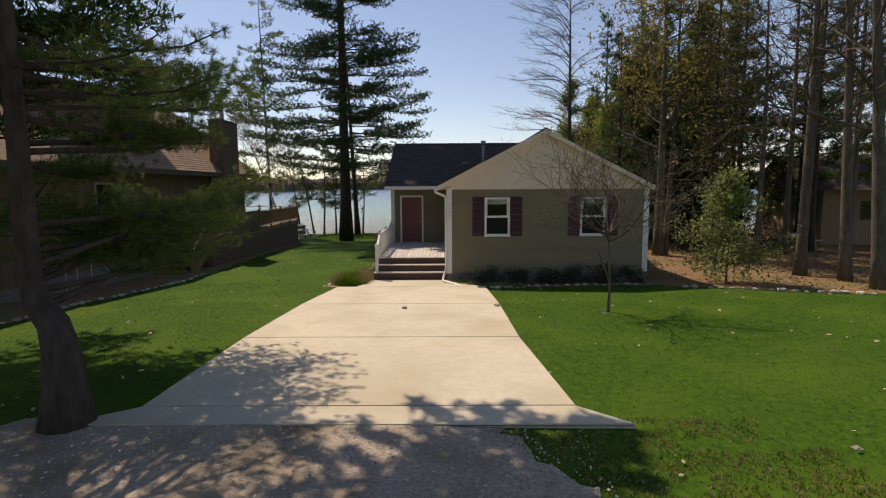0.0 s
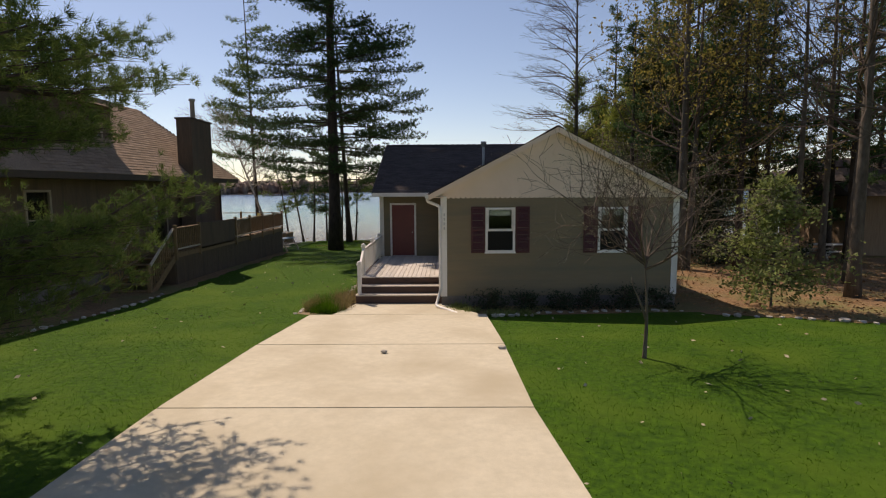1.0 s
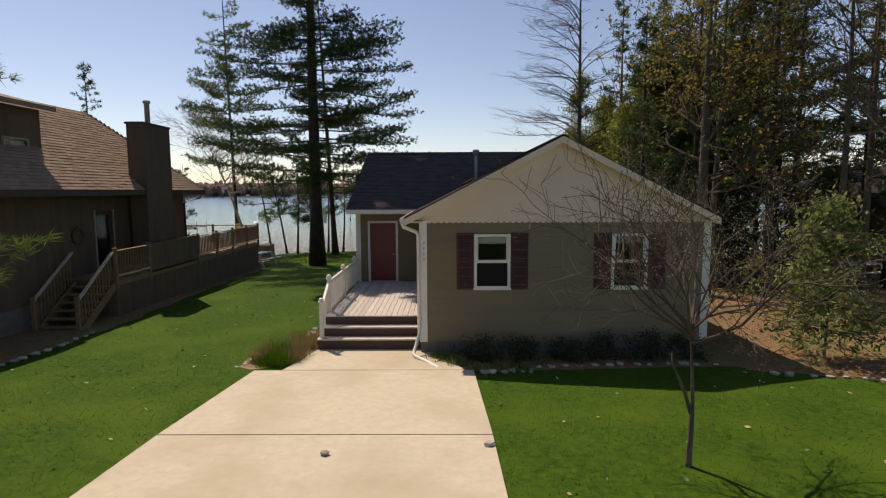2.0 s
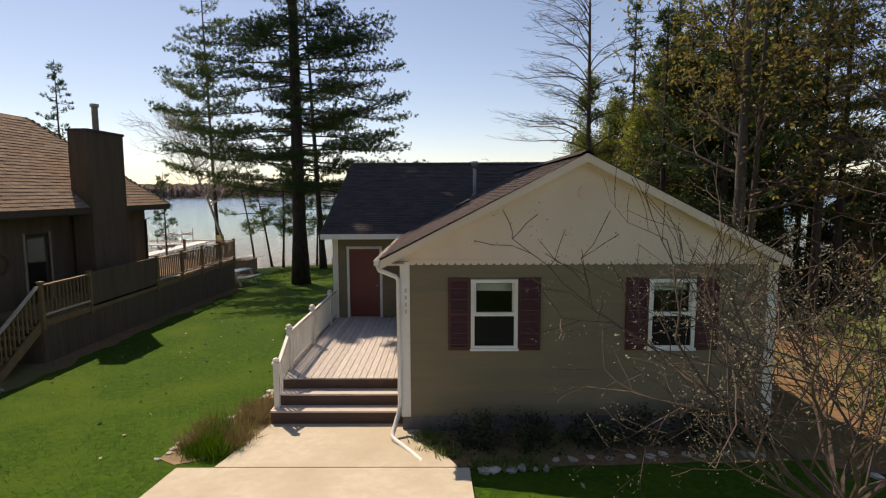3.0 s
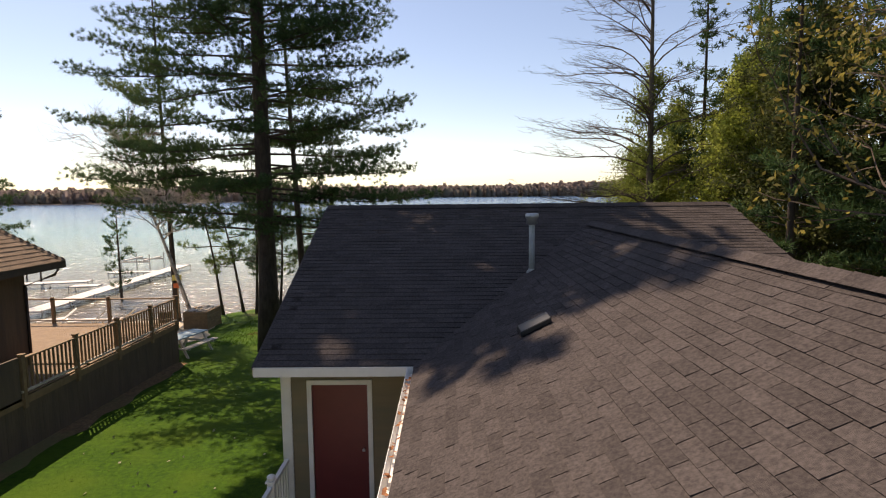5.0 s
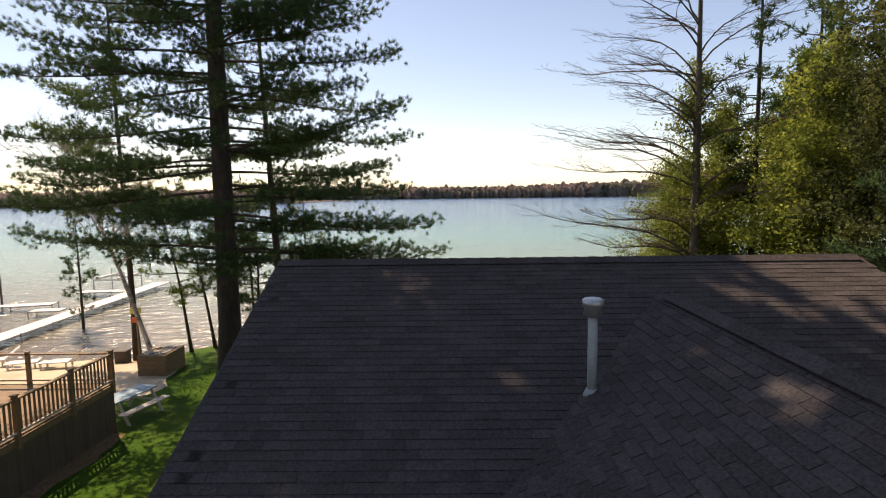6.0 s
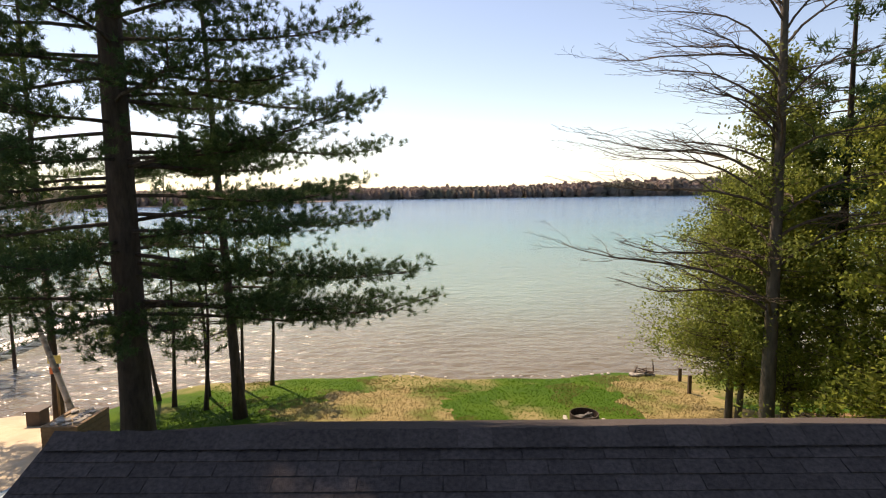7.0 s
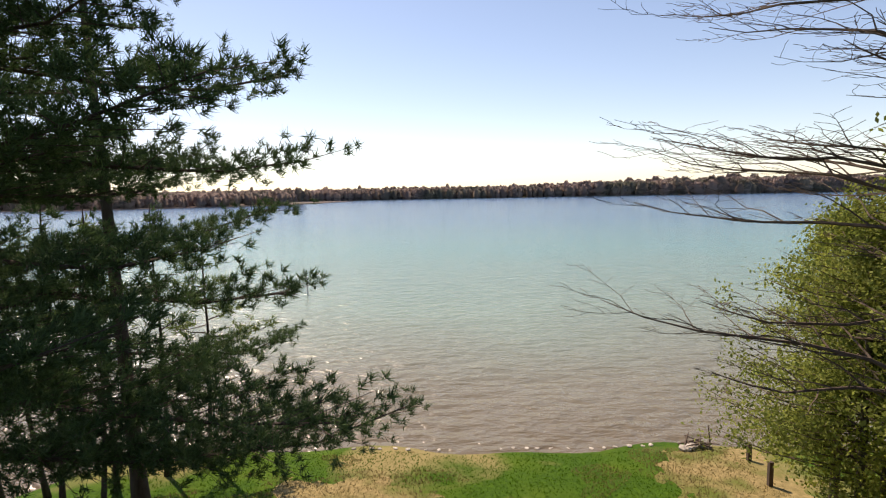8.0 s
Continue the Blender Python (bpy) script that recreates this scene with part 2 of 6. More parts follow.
# ---- helpers for meshes ----
class Mesh:
    """Collects corners and faces, then becomes one mesh."""

    def __init__(self):
        self.v, self.f = [], []

    def quad(self, *pts):
        k = len(self.v)
        self.v += [tuple(p) for p in pts]
        self.f.append(tuple(range(k, k + len(pts))))

    def box(self, x0, x1, y0, y1, z0, z1, m=None):
        k = len(self.v)
        pts = [Vector(p) for p in ((x0, y0, z0), (x1, y0, z0), (x1, y1, z0), (x0, y1, z0), (x0, y0, z1), (x1, y0, z1), (x1, y1, z1), (x0, y1, z1))]
        self.v += [tuple(m @ p if m else p) for p in pts]
        for q in ((3, 2, 1, 0), (4, 5, 6, 7), (0, 1, 5, 4), (1, 2, 6, 5), (2, 3, 7, 6), (3, 0, 4, 7)):
            self.f.append(tuple(k + i for i in q))
        return self

    def prism(self, outline, a, b):
        """Extrudes a closed outline of 3D points from offset a to offset b (vectors)."""
        k, n = len(self.v), len(outline)
        self.v += [tuple(Vector(p) + Vector(a)) for p in outline] + [tuple(Vector(p) + Vector(b)) for p in outline]
        self.f.append(tuple(range(k + n - 1, k - 1, -1)))
        self.f.append(tuple(range(k + n, k + 2 * n)))
        for i in range(n):
            j = (i + 1) % n
            self.f.append((k + i, k + j, k + n + j, k + n + i))
        return self

    def tube(self, pts, radii, sides=6, cap=True):
        pts = [Vector(p) for p in pts]
        k = len(self.v)
        up = Vector((0.31, 0.17, 0.94))
        for i, p in enumerate(pts):
            d = (pts[min(i + 1, len(pts) - 1)] - pts[max(i - 1, 0)]).normalized()
            a = d.cross(up if abs(d.dot(up)) < 0.95 else Vector((1, 0, 0))).normalized()
            c = d.cross(a)
            for s in range(sides):
                w = 2 * math.pi * s / sides
                self.v.append(tuple(p + radii[i] * (math.cos(w) * a + math.sin(w) * c)))
        for i in range(len(pts) - 1):
            for s in range(sides):
                t = (s + 1) % sides
                self.f.append((k + i * sides + s, k + i * sides + t, k + (i + 1) * sides + t, k + (i + 1) * sides + s))
        if cap:
            self.f.append(tuple(k + s for s in range(sides))[::-1])
            self.f.append(tuple(k + (len(pts) - 1) * sides + s for s in range(sides)))
        return self

    def data(self, name, material, smooth=False):
        me = bpy.data.meshes.new(name)
        me.from_pydata(self.v, [], self.f)
        me.materials.append(material)
        if smooth:
            me.polygons.foreach_set("use_smooth", [True] * len(me.polygons))
        me.update()
        return me


def soup(name, verts, material, corners=3):
    """A mesh of separate triangles or quads from an array of corners."""
    verts = np.asarray(verts, dtype=np.float32).reshape(-1, 3)
    n = len(verts) // corners
    me = bpy.data.meshes.new(name)
    me.vertices.add(len(verts))
    me.vertices.foreach_set("co", verts.ravel())
    me.loops.add(len(verts))
    me.loops.foreach_set("vertex_index", np.arange(len(verts), dtype=np.int32))
    me.polygons.add(n)
    me.polygons.foreach_set("loop_start", np.arange(0, n * corners, corners, dtype=np.int32))
    me.polygons.foreach_set("loop_total", np.full(n, corners, dtype=np.int32))
    me.materials.append(material)
    me.update(calc_edges=True)
    me.validate()
    return me


def bevelled(me, width):
    bm = bmesh.new()
    bm.from_mesh(me)
    bmesh.ops.bevel(bm, geom=bm.edges[:], offset=width, segments=1, affect="EDGES")
    bm.to_mesh(me)
    bm.free()
    return me


def thing(name, at, label, category, group="", kind=""):
    ob = new(name)
    ob.empty_display_size = 0.2
    ob.matrix_world = Matrix.Translation(at)
    return tagged(ob, label, category, group, kind)


def part(name, mesh, material, parent, label="", smooth=False, bevel=0.0, kind=""):
    me = mesh.data(name, material, smooth) if isinstance(mesh, Mesh) else mesh
    if bevel:
        bevelled(me, bevel)
    ob = new(name, me)
    if parent:
        ob.parent = parent
        shift = parent.matrix_basis.translation if parent.data is None else Vector((0, 0, 0))
        ob.matrix_parent_inverse = Matrix.Translation(-shift)
    if label or kind:
        tagged(ob, label, kind=kind)
    return ob


def piece(name, me, parent, m):
    """One of many alike pieces that share a mesh, posed in the world."""
    ob = new(name, me)
    ob.parent = parent
    shift = parent.matrix_basis.translation if parent.data is None else Vector((0, 0, 0))
    ob.matrix_parent_inverse = Matrix.Translation(-shift)
    ob.matrix_basis = m
    return ob


def setting(name, mesh, material, label, category="", smooth=False):
    ob = new(name, mesh.data(name, material, smooth) if isinstance(mesh, Mesh) else mesh)
    return tagged(ob, label, category or name.replace("_", " "), kind="structure")


# ---- ground ----
SHORE_LEVEL = -1.42
PROFILE_Y = (-400, -60, -20, -12.4, -8.7, -5.2, -1.5, 0, 6, 12, 20, 26, 29.6, 31.7, 34, 60, 770, 800, 900, 1600)
PROFILE_Z = (1, 0.3, 0.05, 0.0, 0.03, -0.08, -0.31, -0.4, -0.5, -0.62, -0.82, -0.95, -1.16, -1.44, -1.9, -3, -3, -1.0, 6, 12)


def shore_shift(x):
    """How much nearer the shore lies on the beach side."""
    k = min(max((-9.5 - x) / 5.5, 0), 1)
    return 4.6 * k * k * (3 - 2 * k) + 0.35 * math.sin(x * 0.55) + 0.2 * math.sin(x * 1.3 + 1)


def gz(x, y):
    k = min(max((y - 16) / 10, 0), 1) if y < 60 else 0
    return float(np.interp(y + shore_shift(x) * k, PROFILE_Y, PROFILE_Z)) + 0.02 * math.sin(x * 0.7) * math.sin(y * 0.6)


def sheet(xs, ys, lift=0.0):
    m = Mesh()
    m.v = [(x, y, gz(x, y) + lift) for y in ys for x in xs]
    n = len(xs)
    m.f = [(j * n + i, j * n + i + 1, (j + 1) * n + i + 1, (j + 1) * n + i) for j in range(len(ys) - 1) for i in range(n - 1)]
    return m


xs = [-1600, -800, -300, -120, -60] + [-40 + 0.8 * i for i in range(101)] + [60, 120, 300, 800, 1600]
ys = [-400, -150, -60] + [-30 + 0.6 * i for i in range(110)] + [38, 44, 60, 200, 770, 800, 900, 1600]
setting("ground", sheet(xs, ys), LAWN, "bright green mown lawn sloping gently to the lake", "lawn", True)
wm = Mesh()
wm.quad((-1600, 24, SHORE_LEVEL), (1600, 24, SHORE_LEVEL), (1600, 812, SHORE_LEVEL), (-1600, 812, SHORE_LEVEL))
setting("water", wm, WATER, "clear wind-ruffled lake, sandy shallows turning turquoise and blue", "lake")


def patch(name, outline, material, label, category, lift=0.02, cell=0.45, wobble=0.15):
    """A sheet of other ground with an uneven outline laid on the lawn."""
    poly = [Vector((p[0], p[1])) for p in outline]
    x0, x1 = min(p.x for p in poly), max(p.x for p in poly)
    y0, y1 = min(p.y for p in poly), max(p.y for p in poly)
    m = Mesh()
    ring = []
    for i, p in enumerate(poly):
        q = poly[(i + 1) % len(poly)]
        n = max(1, int((q - p).length / cell))
        for k in range(n):
            r = p.lerp(q, k / n)
            w = wobble * (noise.noise(Vector((r.x * 1.3, r.y * 1.3, 0))) + 0.5 * noise.noise(Vector((r.x * 5, r.y * 5, 0))))
            ring.append((r.x + w, r.y + wobble * (noise.noise(Vector((r.x * 1.3, r.y * 1.3, 7))) + 0.5 * noise.noise(Vector((r.x * 5, r.y * 5, 7))))))
    bm = bmesh.new()
    bm.faces.new([bm.verts.new((x, y, 0)) for x, y in ring])
    for axis, a, b in ((0, x0, x1), (1, y0, y1)):
        c = a + max(cell * 2, 0.8)
        while c < b:
            co = (c, 0, 0) if axis == 0 else (0, c, 0)
            no = (1, 0, 0) if axis == 0 else (0, 1, 0)
            bmesh.ops.bisect_plane(bm, geom=bm.verts[:] + bm.edges[:] + bm.faces[:], plane_co=co, plane_no=no)
            c += max(cell * 2, 0.8)
    edge = {v for e in bm.edges if len(e.link_faces) == 1 for v in e.verts}
    for v in bm.verts:
        v.co.z = gz(v.co.x, v.co.y) + (lift * 0.3 if v in edge else lift)
    bmesh.ops.recalc_face_normals(bm, faces=bm.faces[:])
    me = bpy.data.meshes.new(name)
    bm.to_mesh(me)
    bm.free()
    me.materials.append(material)
    if sum(p.normal.z for p in me.polygons) < 0:
        me.flip_normals()
    return tagged(new(name, me), label, category, kind="structure")


patch("gravel_apron", [(-9, -12.65), (-5, -12.15), (-4, -12.0), (0.6, -12.0), (0.9, -12.7), (1.15, -13.6), (1.35, -14.6), (1.2, -17), (1.5, -20), (1.8, -30), (-12, -30), (-12, -14)], GRAVEL,
      "pale gravel and dirt at the foot of the driveway", "gravel", 0.03, cell=0.16, wobble=0.42)
patch("beach", [(-40, 21.0), (-13.5, 20.6), (-11.6, 20.2), (-10.6, 21.2), (-11.3, 24), (-13.2, 26), (-14.5, 28.5), (-20, 30), (-40, 30)], SAND,
      "pale sandy beach with a worn path beside the decks", "beach", 0.05, wobble=0.3)
patch("mulch_bed", [(7.0, -1.6), (8.6, -2.1), (11.5, -3.2), (15, -4.4), (26, -6), (34, -4), (34, 26), (11, 26), (9.6, 20), (8.2, 10), (7.0, 4)], MULCH,
      "brown leaf litter and mulch under the trees", "mulch bed", 0.03, cell=0.2, wobble=0.3)
patch("front_bed", [(0.25, -0.25), (0.3, -1.0), (1.15, -1.55), (2.4, -1.5), (5, -1.35), (7.2, -1.3), (7.2, 0.2), (0.3, 0.2)], MULCH,
      "dark planting bed along the front wall", "flower bed", 0.035, wobble=0.08)
patch("side_bed", [(-3.65, -1.45), (-2.75, -1.0), (-2.55, 0.4), (-2.56, 6.2), (-3.15, 6.2), (-3.2, 1.5), (-3.9, -0.3), (-4.0, -1.2)], BEDSTRAW,
      "narrow bed with dry plants beside the front deck", "flower bed", 0.035, wobble=0.08)
patch("house_bed", [(-11.7, -9), (-9.6, -8.4), (-9.3, 4), (-9.6, 17.6), (-11.7, 17.6)], MULCH, "shaded mulch strip along the brown house", "flower bed", 0.03, wobble=0.3)

patch("dry_turf", [(-6.4, 26.5), (-5.6, 24.4), (-3.4, 23.4), (-0.6, 23.8), (0.4, 25.6), (0.0, 27.6), (-1.6, 29.2), (-4.2, 29.0)], STRAW, "worn straw-coloured patch in the shore lawn", "dry grass", 0.012, cell=0.15, wobble=0.9)
patch("dry_turf", [(6.8, 22), (7.2, 25), (6.6, 28), (7.4, 30.9), (10.8, 31), (11, 22)], STRAW, "worn straw-coloured edge of the shore lawn", "dry grass", 0.012, cell=0.15, wobble=0.8)
# driveway in concrete slabs, with dark joints between them
driveway = thing("driveway", (-1.3, -6, 0), "pale concrete driveway of wide slabs with a flared end", "driveway", kind="structure")
ROWS_Y = (-12.50, -11.93, -8.71, -5.23, -1.62, 0.30)
LEFT = (-4.75, -4.02, -3.86, -3.68, -3.5, -2.55)
RIGHT = (2.25, 1.66, 1.34, 1.29, 1.18, 0.02)
base = Mesh()
for i in range(5):
    ya, yb = ROWS_Y[i], ROWS_Y[i + 1]
    pa, pb = [], []
    for y, w in ((ya, 0.0), (yb, 1.0)):
        pa.append((LEFT[i] * (1 - w) + LEFT[i + 1] * w, y))
        pb.append((RIGHT[i] * (1 - w) + RIGHT[i + 1] * w, y))
    if i == 4:
        pa, pb = [(-2.9, ya), (-2.58, yb)], [(1.0, ya), (0.16, yb)]
    g = 0.015
    slab = Mesh()
    n = 6
    for k in range(n):
        for q in range(4):
            def at(u, w):
                l0 = Vector(pa[0]).lerp(Vector(pa[1]), w)
                r0 = Vector(pb[0]).lerp(Vector(pb[1]), w)
                p = l0.lerp(r0, u)
                p.y += g * (1 - 2 * w)
                return (p.x, p.y, float(np.interp(p.y, PROFILE_Y, PROFILE_Z)) + 0.05)
            slab.quad(at(k / n, q / 4), at((k + 1) / n, q / 4), at((k + 1) / n, (q + 1) / 4), at(k / n, (q + 1) / 4))
    bm = bmesh.new()
    bm.from_mesh(slab.data("t", CONCRETE))
    bmesh.ops.remove_doubles(bm, verts=bm.verts[:], dist=0.001)
    rim = [e for e in bm.edges if len(e.link_faces) == 1]
    low = bmesh.ops.extrude_edge_only(bm, edges=rim)["geom"]
    for v in low:
        if isinstance(v, bmesh.types.BMVert):
            v.co.z -= 0.12
    bmesh.ops.recalc_face_normals(bm, faces=bm.faces[:])
    me = bpy.data.meshes.new("slab")
    bm.to_mesh(me)
    bm.free()
    me.materials.append(CONCRETE)
    if max(me.polygons, key=lambda p: p.area).normal.z < 0:
        me.flip_normals()
    part("slab", me, CONCRETE, driveway)
    base.quad(*[(p[0], p[1] + d, float(np.interp(p[1], PROFILE_Y, PROFILE_Z)) + 0.032) for p, d in ((pa[0], -0.01), (pb[0], -0.01), (pb[1], 0.01), (pa[1], 0.01))])
part("joint_fill", base, JOINT, driveway)

# ---- cottage ----
ZF, ZE, ZA = -0.05, 2.82, 4.74      # foot of the boards, scalloped edge, gable apex
EAVE, SLOPE, RIDGE_X = 2.93, 0.504, 3.30
DECK = 0.36
MY, MX0, MX1 = 6.26, -2.52, 6.86     # door wall and ends of the main block
M_EAVE_Y, M_RIDGE_Y, M_SLOPE = 5.62, 11.1, 0.405
M_RIDGE_Z = EAVE + (M_RIDGE_Y - M_EAVE_Y) * M_SLOPE
cottage = thing("cottage", (2, 6, -0.4), "small khaki-sided lakeside cottage with burgundy shutters and brown shingle roof", "house")
W1 = (1.27, 2.13, 1.21, 2.51)
W2 = (4.53, 5.38, 1.21, 2.51)
DOOR = (-2.07, -1.17, DECK, 2.42)


def wall_with_holes(x0, x1, y0, y1, z0, z1, holes):
    m = Mesh()
    cuts = sorted({x0, x1, *[h[0] for h in holes], *[h[1] for h in holes]})
    for a, b in zip(cuts, cuts[1:]):
        gaps = sorted((h[2], h[3]) for h in holes if h[0] <= a and h[1] >= b)
        z = z0
        for g0, g1 in gaps:
            if g0 > z:
                m.box(a, b, y0, y1, z, g0)
            z = g1
        m.box(a, b, y0, y1, z, z1)
    return m


front_wall = part("front_wall", wall_with_holes(0.0, 6.82, 0.0, 0.14, -0.6, 2.86, [W1, W2]), SIDING, cottage, "khaki lap-sided front wall")
door_wall = part("entry_wall", wall_with_holes(MX0, 0.0, MY, MY + 0.14, -0.6, 2.9, [DOOR]), SIDING, cottage, "khaki lap-sided entry wall")
m = Mesh()
m.box(0.0, 0.14, 0.14, MY, -0.6, 2.9)
m.box(6.68, 6.82, 0.14, MY, -0.6, 2.9)
m.box(MX0, MX0 + 0.14, MY + 0.14, 15.9, -0.7, 2.9)
m.box(6.68, 6.82, MY, 15.9, -0.7, 2.9)
m.box(MX0, 6.82, 15.9, 16.04, -0.8, 2.9)
part("side_wall", m, SIDING, cottage)
for x in (MX0 + 0.02, 6.68):
    gm = Mesh()
    gm.prism([(x, M_EAVE_Y + 0.64, 2.9), (x, 15.9, 2.9), (x, M_RIDGE_Y, M_RIDGE_Z - 0.15)], (0, 0, 0), (0.12, 0, 0))
    part("end_gable", gm, SIDING, cottage)
m = Mesh()
m.box(0.14, 6.68, 0.14, 15.9, 0.25, 0.35)
m.box(MX0 + 0.14, 0.14, MY + 0.14, 15.9, 0.25, 0.35)
m.box(0.14, 6.68, 0.14, 15.9, 2.66, 2.72)
m.box(0.14, 6.68, 3.6, 3.7, 0.35, 2.66)
part("interior", m, INNER, cottage)
part("foundation", Mesh().box(-0.01, 6.83, -0.01, 0.13, -0.75, ZF - 0.02), FOUND, cottage, "concrete foundation strip with shadow in its colour")

# pale gable panel with a scalloped lower edge
gp = Mesh()
gp.prism([(-0.30, -0.02, ZE + 0.03), (6.98, -0.02, ZE + 0.03), (RIDGE_X, -0.02, ZA - 0.06)], (0, 0, 0), (0, 0.10, 0))
gable = part("gable_panel", gp, GABLE, cottage, "plain tan gable panel")
sc = Mesh()
pitch, x = 0.142, 0.13
while x < 6.75:
    arc = [(x, -0.035, ZE + 0.06), (x, -0.035, ZE + 0.005)]
    arc += [(x + pitch * (0.5 - 0.47 * math.cos(a)), -0.035, ZE - 0.042 * math.sin(a)) for a in [math.pi * k / 7 for k in range(8)]]
    arc += [(x + pitch, -0.035, ZE + 0.005), (x + pitch, -0.035, ZE + 0.06)]
    sc.prism(arc, (0, 0, 0), (0, 0.028, 0))
    x += pitch
part("scalloped_trim", sc, GABLE, gable, "scalloped tan trim board")
gv = Mesh()
gv.tube([(3.32, -0.005, 4.08), (3.32, -0.05, 4.08)], [0.135, 0.135], 8)
vent = part("gable_vent", gv, GABLE, gable, "octagonal tan gable vent")
for k in range(5):
    part("slat", Mesh().box(3.32 - 0.1, 3.32 + 0.1, -0.066, -0.045, 4.0 + k * 0.036, 4.018 + k * 0.036), GABLE, vent)
for s in (-1, 1):
    rk = Mesh()
    ex = RIDGE_X + s * 3.67
    rk.prism([(RIDGE_X, -0.25, ZA + 0.03), (ex, -0.25, EAVE - 0.045), (ex, -0.25, EAVE - 0.20), (RIDGE_X, -0.25, ZA - 0.12)], (0, 0, 0), (0, 0.025, 0))
    rk.prism([(RIDGE_X, -0.225, ZA - 0.10), (ex, -0.225, EAVE - 0.18), (ex, -0.225, EAVE - 0.195), (RIDGE_X, -0.225, ZA - 0.115)], (0, 0, 0), (0, 0.21, 0))
    rk.box(min(ex, ex - s * 0.42), max(ex, ex - s * 0.42), -0.224, 0.0, ZE - 0.02, ZE + 0.01)
    part("rake_board", rk, GABLE, gable, "tan rake board along the gable")

# corner boards and trim
for x0, x1, y, z0, z1 in ((0.0, 0.15, 0.0, ZF - 0.04, ZE + 0.02), (6.68, 6.83, 0.0, ZF, ZE + 0.02), (MX0 - 0.01, MX0 + 0.12, MY, -0.3, EAVE - 0.12)):
    part("corner_board", Mesh().box(x0, x1, y - 0.036, y - 0.001, z0, z1), WHITE, cottage, "white corner board", bevel=0.004)
    part("corner_board", Mesh().box(x0 - 0.03 if x0 < 1 else x1 - 0.004, x0 - 0.001 if x0 < 1 else x1 + 0.026, y - 0.036, y + 0.12, z0, z1), WHITE, cottage, "white corner board")
# the number on the corner board, as plain bars
for k in range(4):
    part("bar", Mesh().box(0.055, 0.095, -0.043, -0.037, 2.27 - k * 0.13, 2.35 - k * 0.13), METAL, cottage, "small metal bar")


# ---- windows, shutters, door ----
def window(name, w, y, label):
    x0, x1, z0, z1 = w
    win = part(name, wall_with_holes(x0, x1, y - 0.045, y + 0.1, z0, z1, [(x0 + 0.065, x1 - 0.065, z0 + 0.06, z1 - 0.06)]), WHITE, cottage, label)
    zm = (z0 + z1) / 2
    part("meeting_rail", Mesh().box(x0 + 0.065, x1 - 0.065, y - 0.02, y + 0.05, zm - 0.035, zm + 0.035), WHITE, win)
    for a, b, d in ((z0 + 0.06, zm - 0.035, 0.0), (zm + 0.035, z1 - 0.06, 0.02)):
        for u0, u1 in ((x0 + 0.065, x0 + 0.10), (x1 - 0.10, x1 - 0.065)):
            part("sash", Mesh().box(u0, u1, y + d - 0.005, y + d + 0.03, a, b), WHITE, win)
        part("pane", Mesh().box(x0 + 0.10, x1 - 0.10, y + d + 0.008, y + d + 0.014, a, b), GLASS, win, "clear window pane").visible_shadow = False
    part("insect_screen", Mesh().box(x0 + 0.068, x1 - 0.068, y - 0.012, y - 0.009, z0 + 0.06, zm - 0.036), SCREEN, win, "dark insect screen")
    part("sill", Mesh().box(x0 - 0.02, x1 + 0.02, y - 0.07, y - 0.0451, z0 - 0.03, z0 + 0.015), WHITE, win)
    part("blind", Mesh().box(x0 + 0.09, x1 - 0.09, y + 0.15, y + 0.16, z1 - 0.24, z1 - 0.03), BLIND, win, "raised pale window blind")
    return win


window("window_1", W1, 0.0, "white double-hung window in the front wall")
window("window_2", W2, 0.0, "white double-hung window in the front wall")


def shutter(x0, x1, z0, z1, y):
    s = part("shutter", wall_with_holes(x0, x1, y - 0.05, y - 0.012, z0, z1, [(x0 + 0.05, x1 - 0.05, z0 + 0.06, (z0 + z1) / 2 - 0.03), (x0 + 0.05, x1 - 0.05, (z0 + z1) / 2 + 0.03, z1 - 0.06)]), SHUTTER, cottage,
             "burgundy louvred shutter")
    part("backing", Mesh().box(x0 + 0.045, x1 - 0.045, y - 0.020, y - 0.013, z0 + 0.05, z1 - 0.05), SHUTTER, s)
    slat = Mesh().box(x0 + 0.05, x1 - 0.05, -0.012, 0.012, -0.004, 0.004).data("slat", SHUTTER)
    z = z0 + 0.085
    while z < z1 - 0.07:
        if abs(z - (z0 + z1) / 2) > 0.04:
            piece("slat", slat, s, pose(0, y - 0.034, z, 66))
        z += 0.042


for w in (W1, W2):
    shutter(w[0] - 0.42, w[0] - 0.015, 1.19, 2.54, 0.0)
    shutter(w[1] + 0.015, w[1] + 0.42, 1.19, 2.54, 0.0)

x0, x1, z0, z1 = DOOR
door = part("door_1", Mesh().box(x0 + 0.002, x1 - 0.002, MY + 0.02, MY + 0.07, z0 + 0.02, z1 - 0.005), DOORRED, cottage, "plain dark red entry door", bevel=0.004)
for a, b, c, d in ((x0 - 0.075, x0, z0, z1 + 0.075), (x1, x1 + 0.075, z0, z1 + 0.075), (x0, x1, z1, z1 + 0.075)):
    part("door_trim", Mesh().box(a, b, MY - 0.034, MY + 0.01, c, d), WHITE, door, "white door casing")
part("door_knob", Mesh().tube([(x1 - 0.08, MY + 0.02, 1.32), (x1 - 0.08, MY - 0.01, 1.32), (x1 - 0.08, MY - 0.03, 1.32), (x1 - 0.08, MY - 0.05, 1.32)], [0.014, 0.014, 0.028, 0.014], 10), METAL, door, "metal door knob", True)
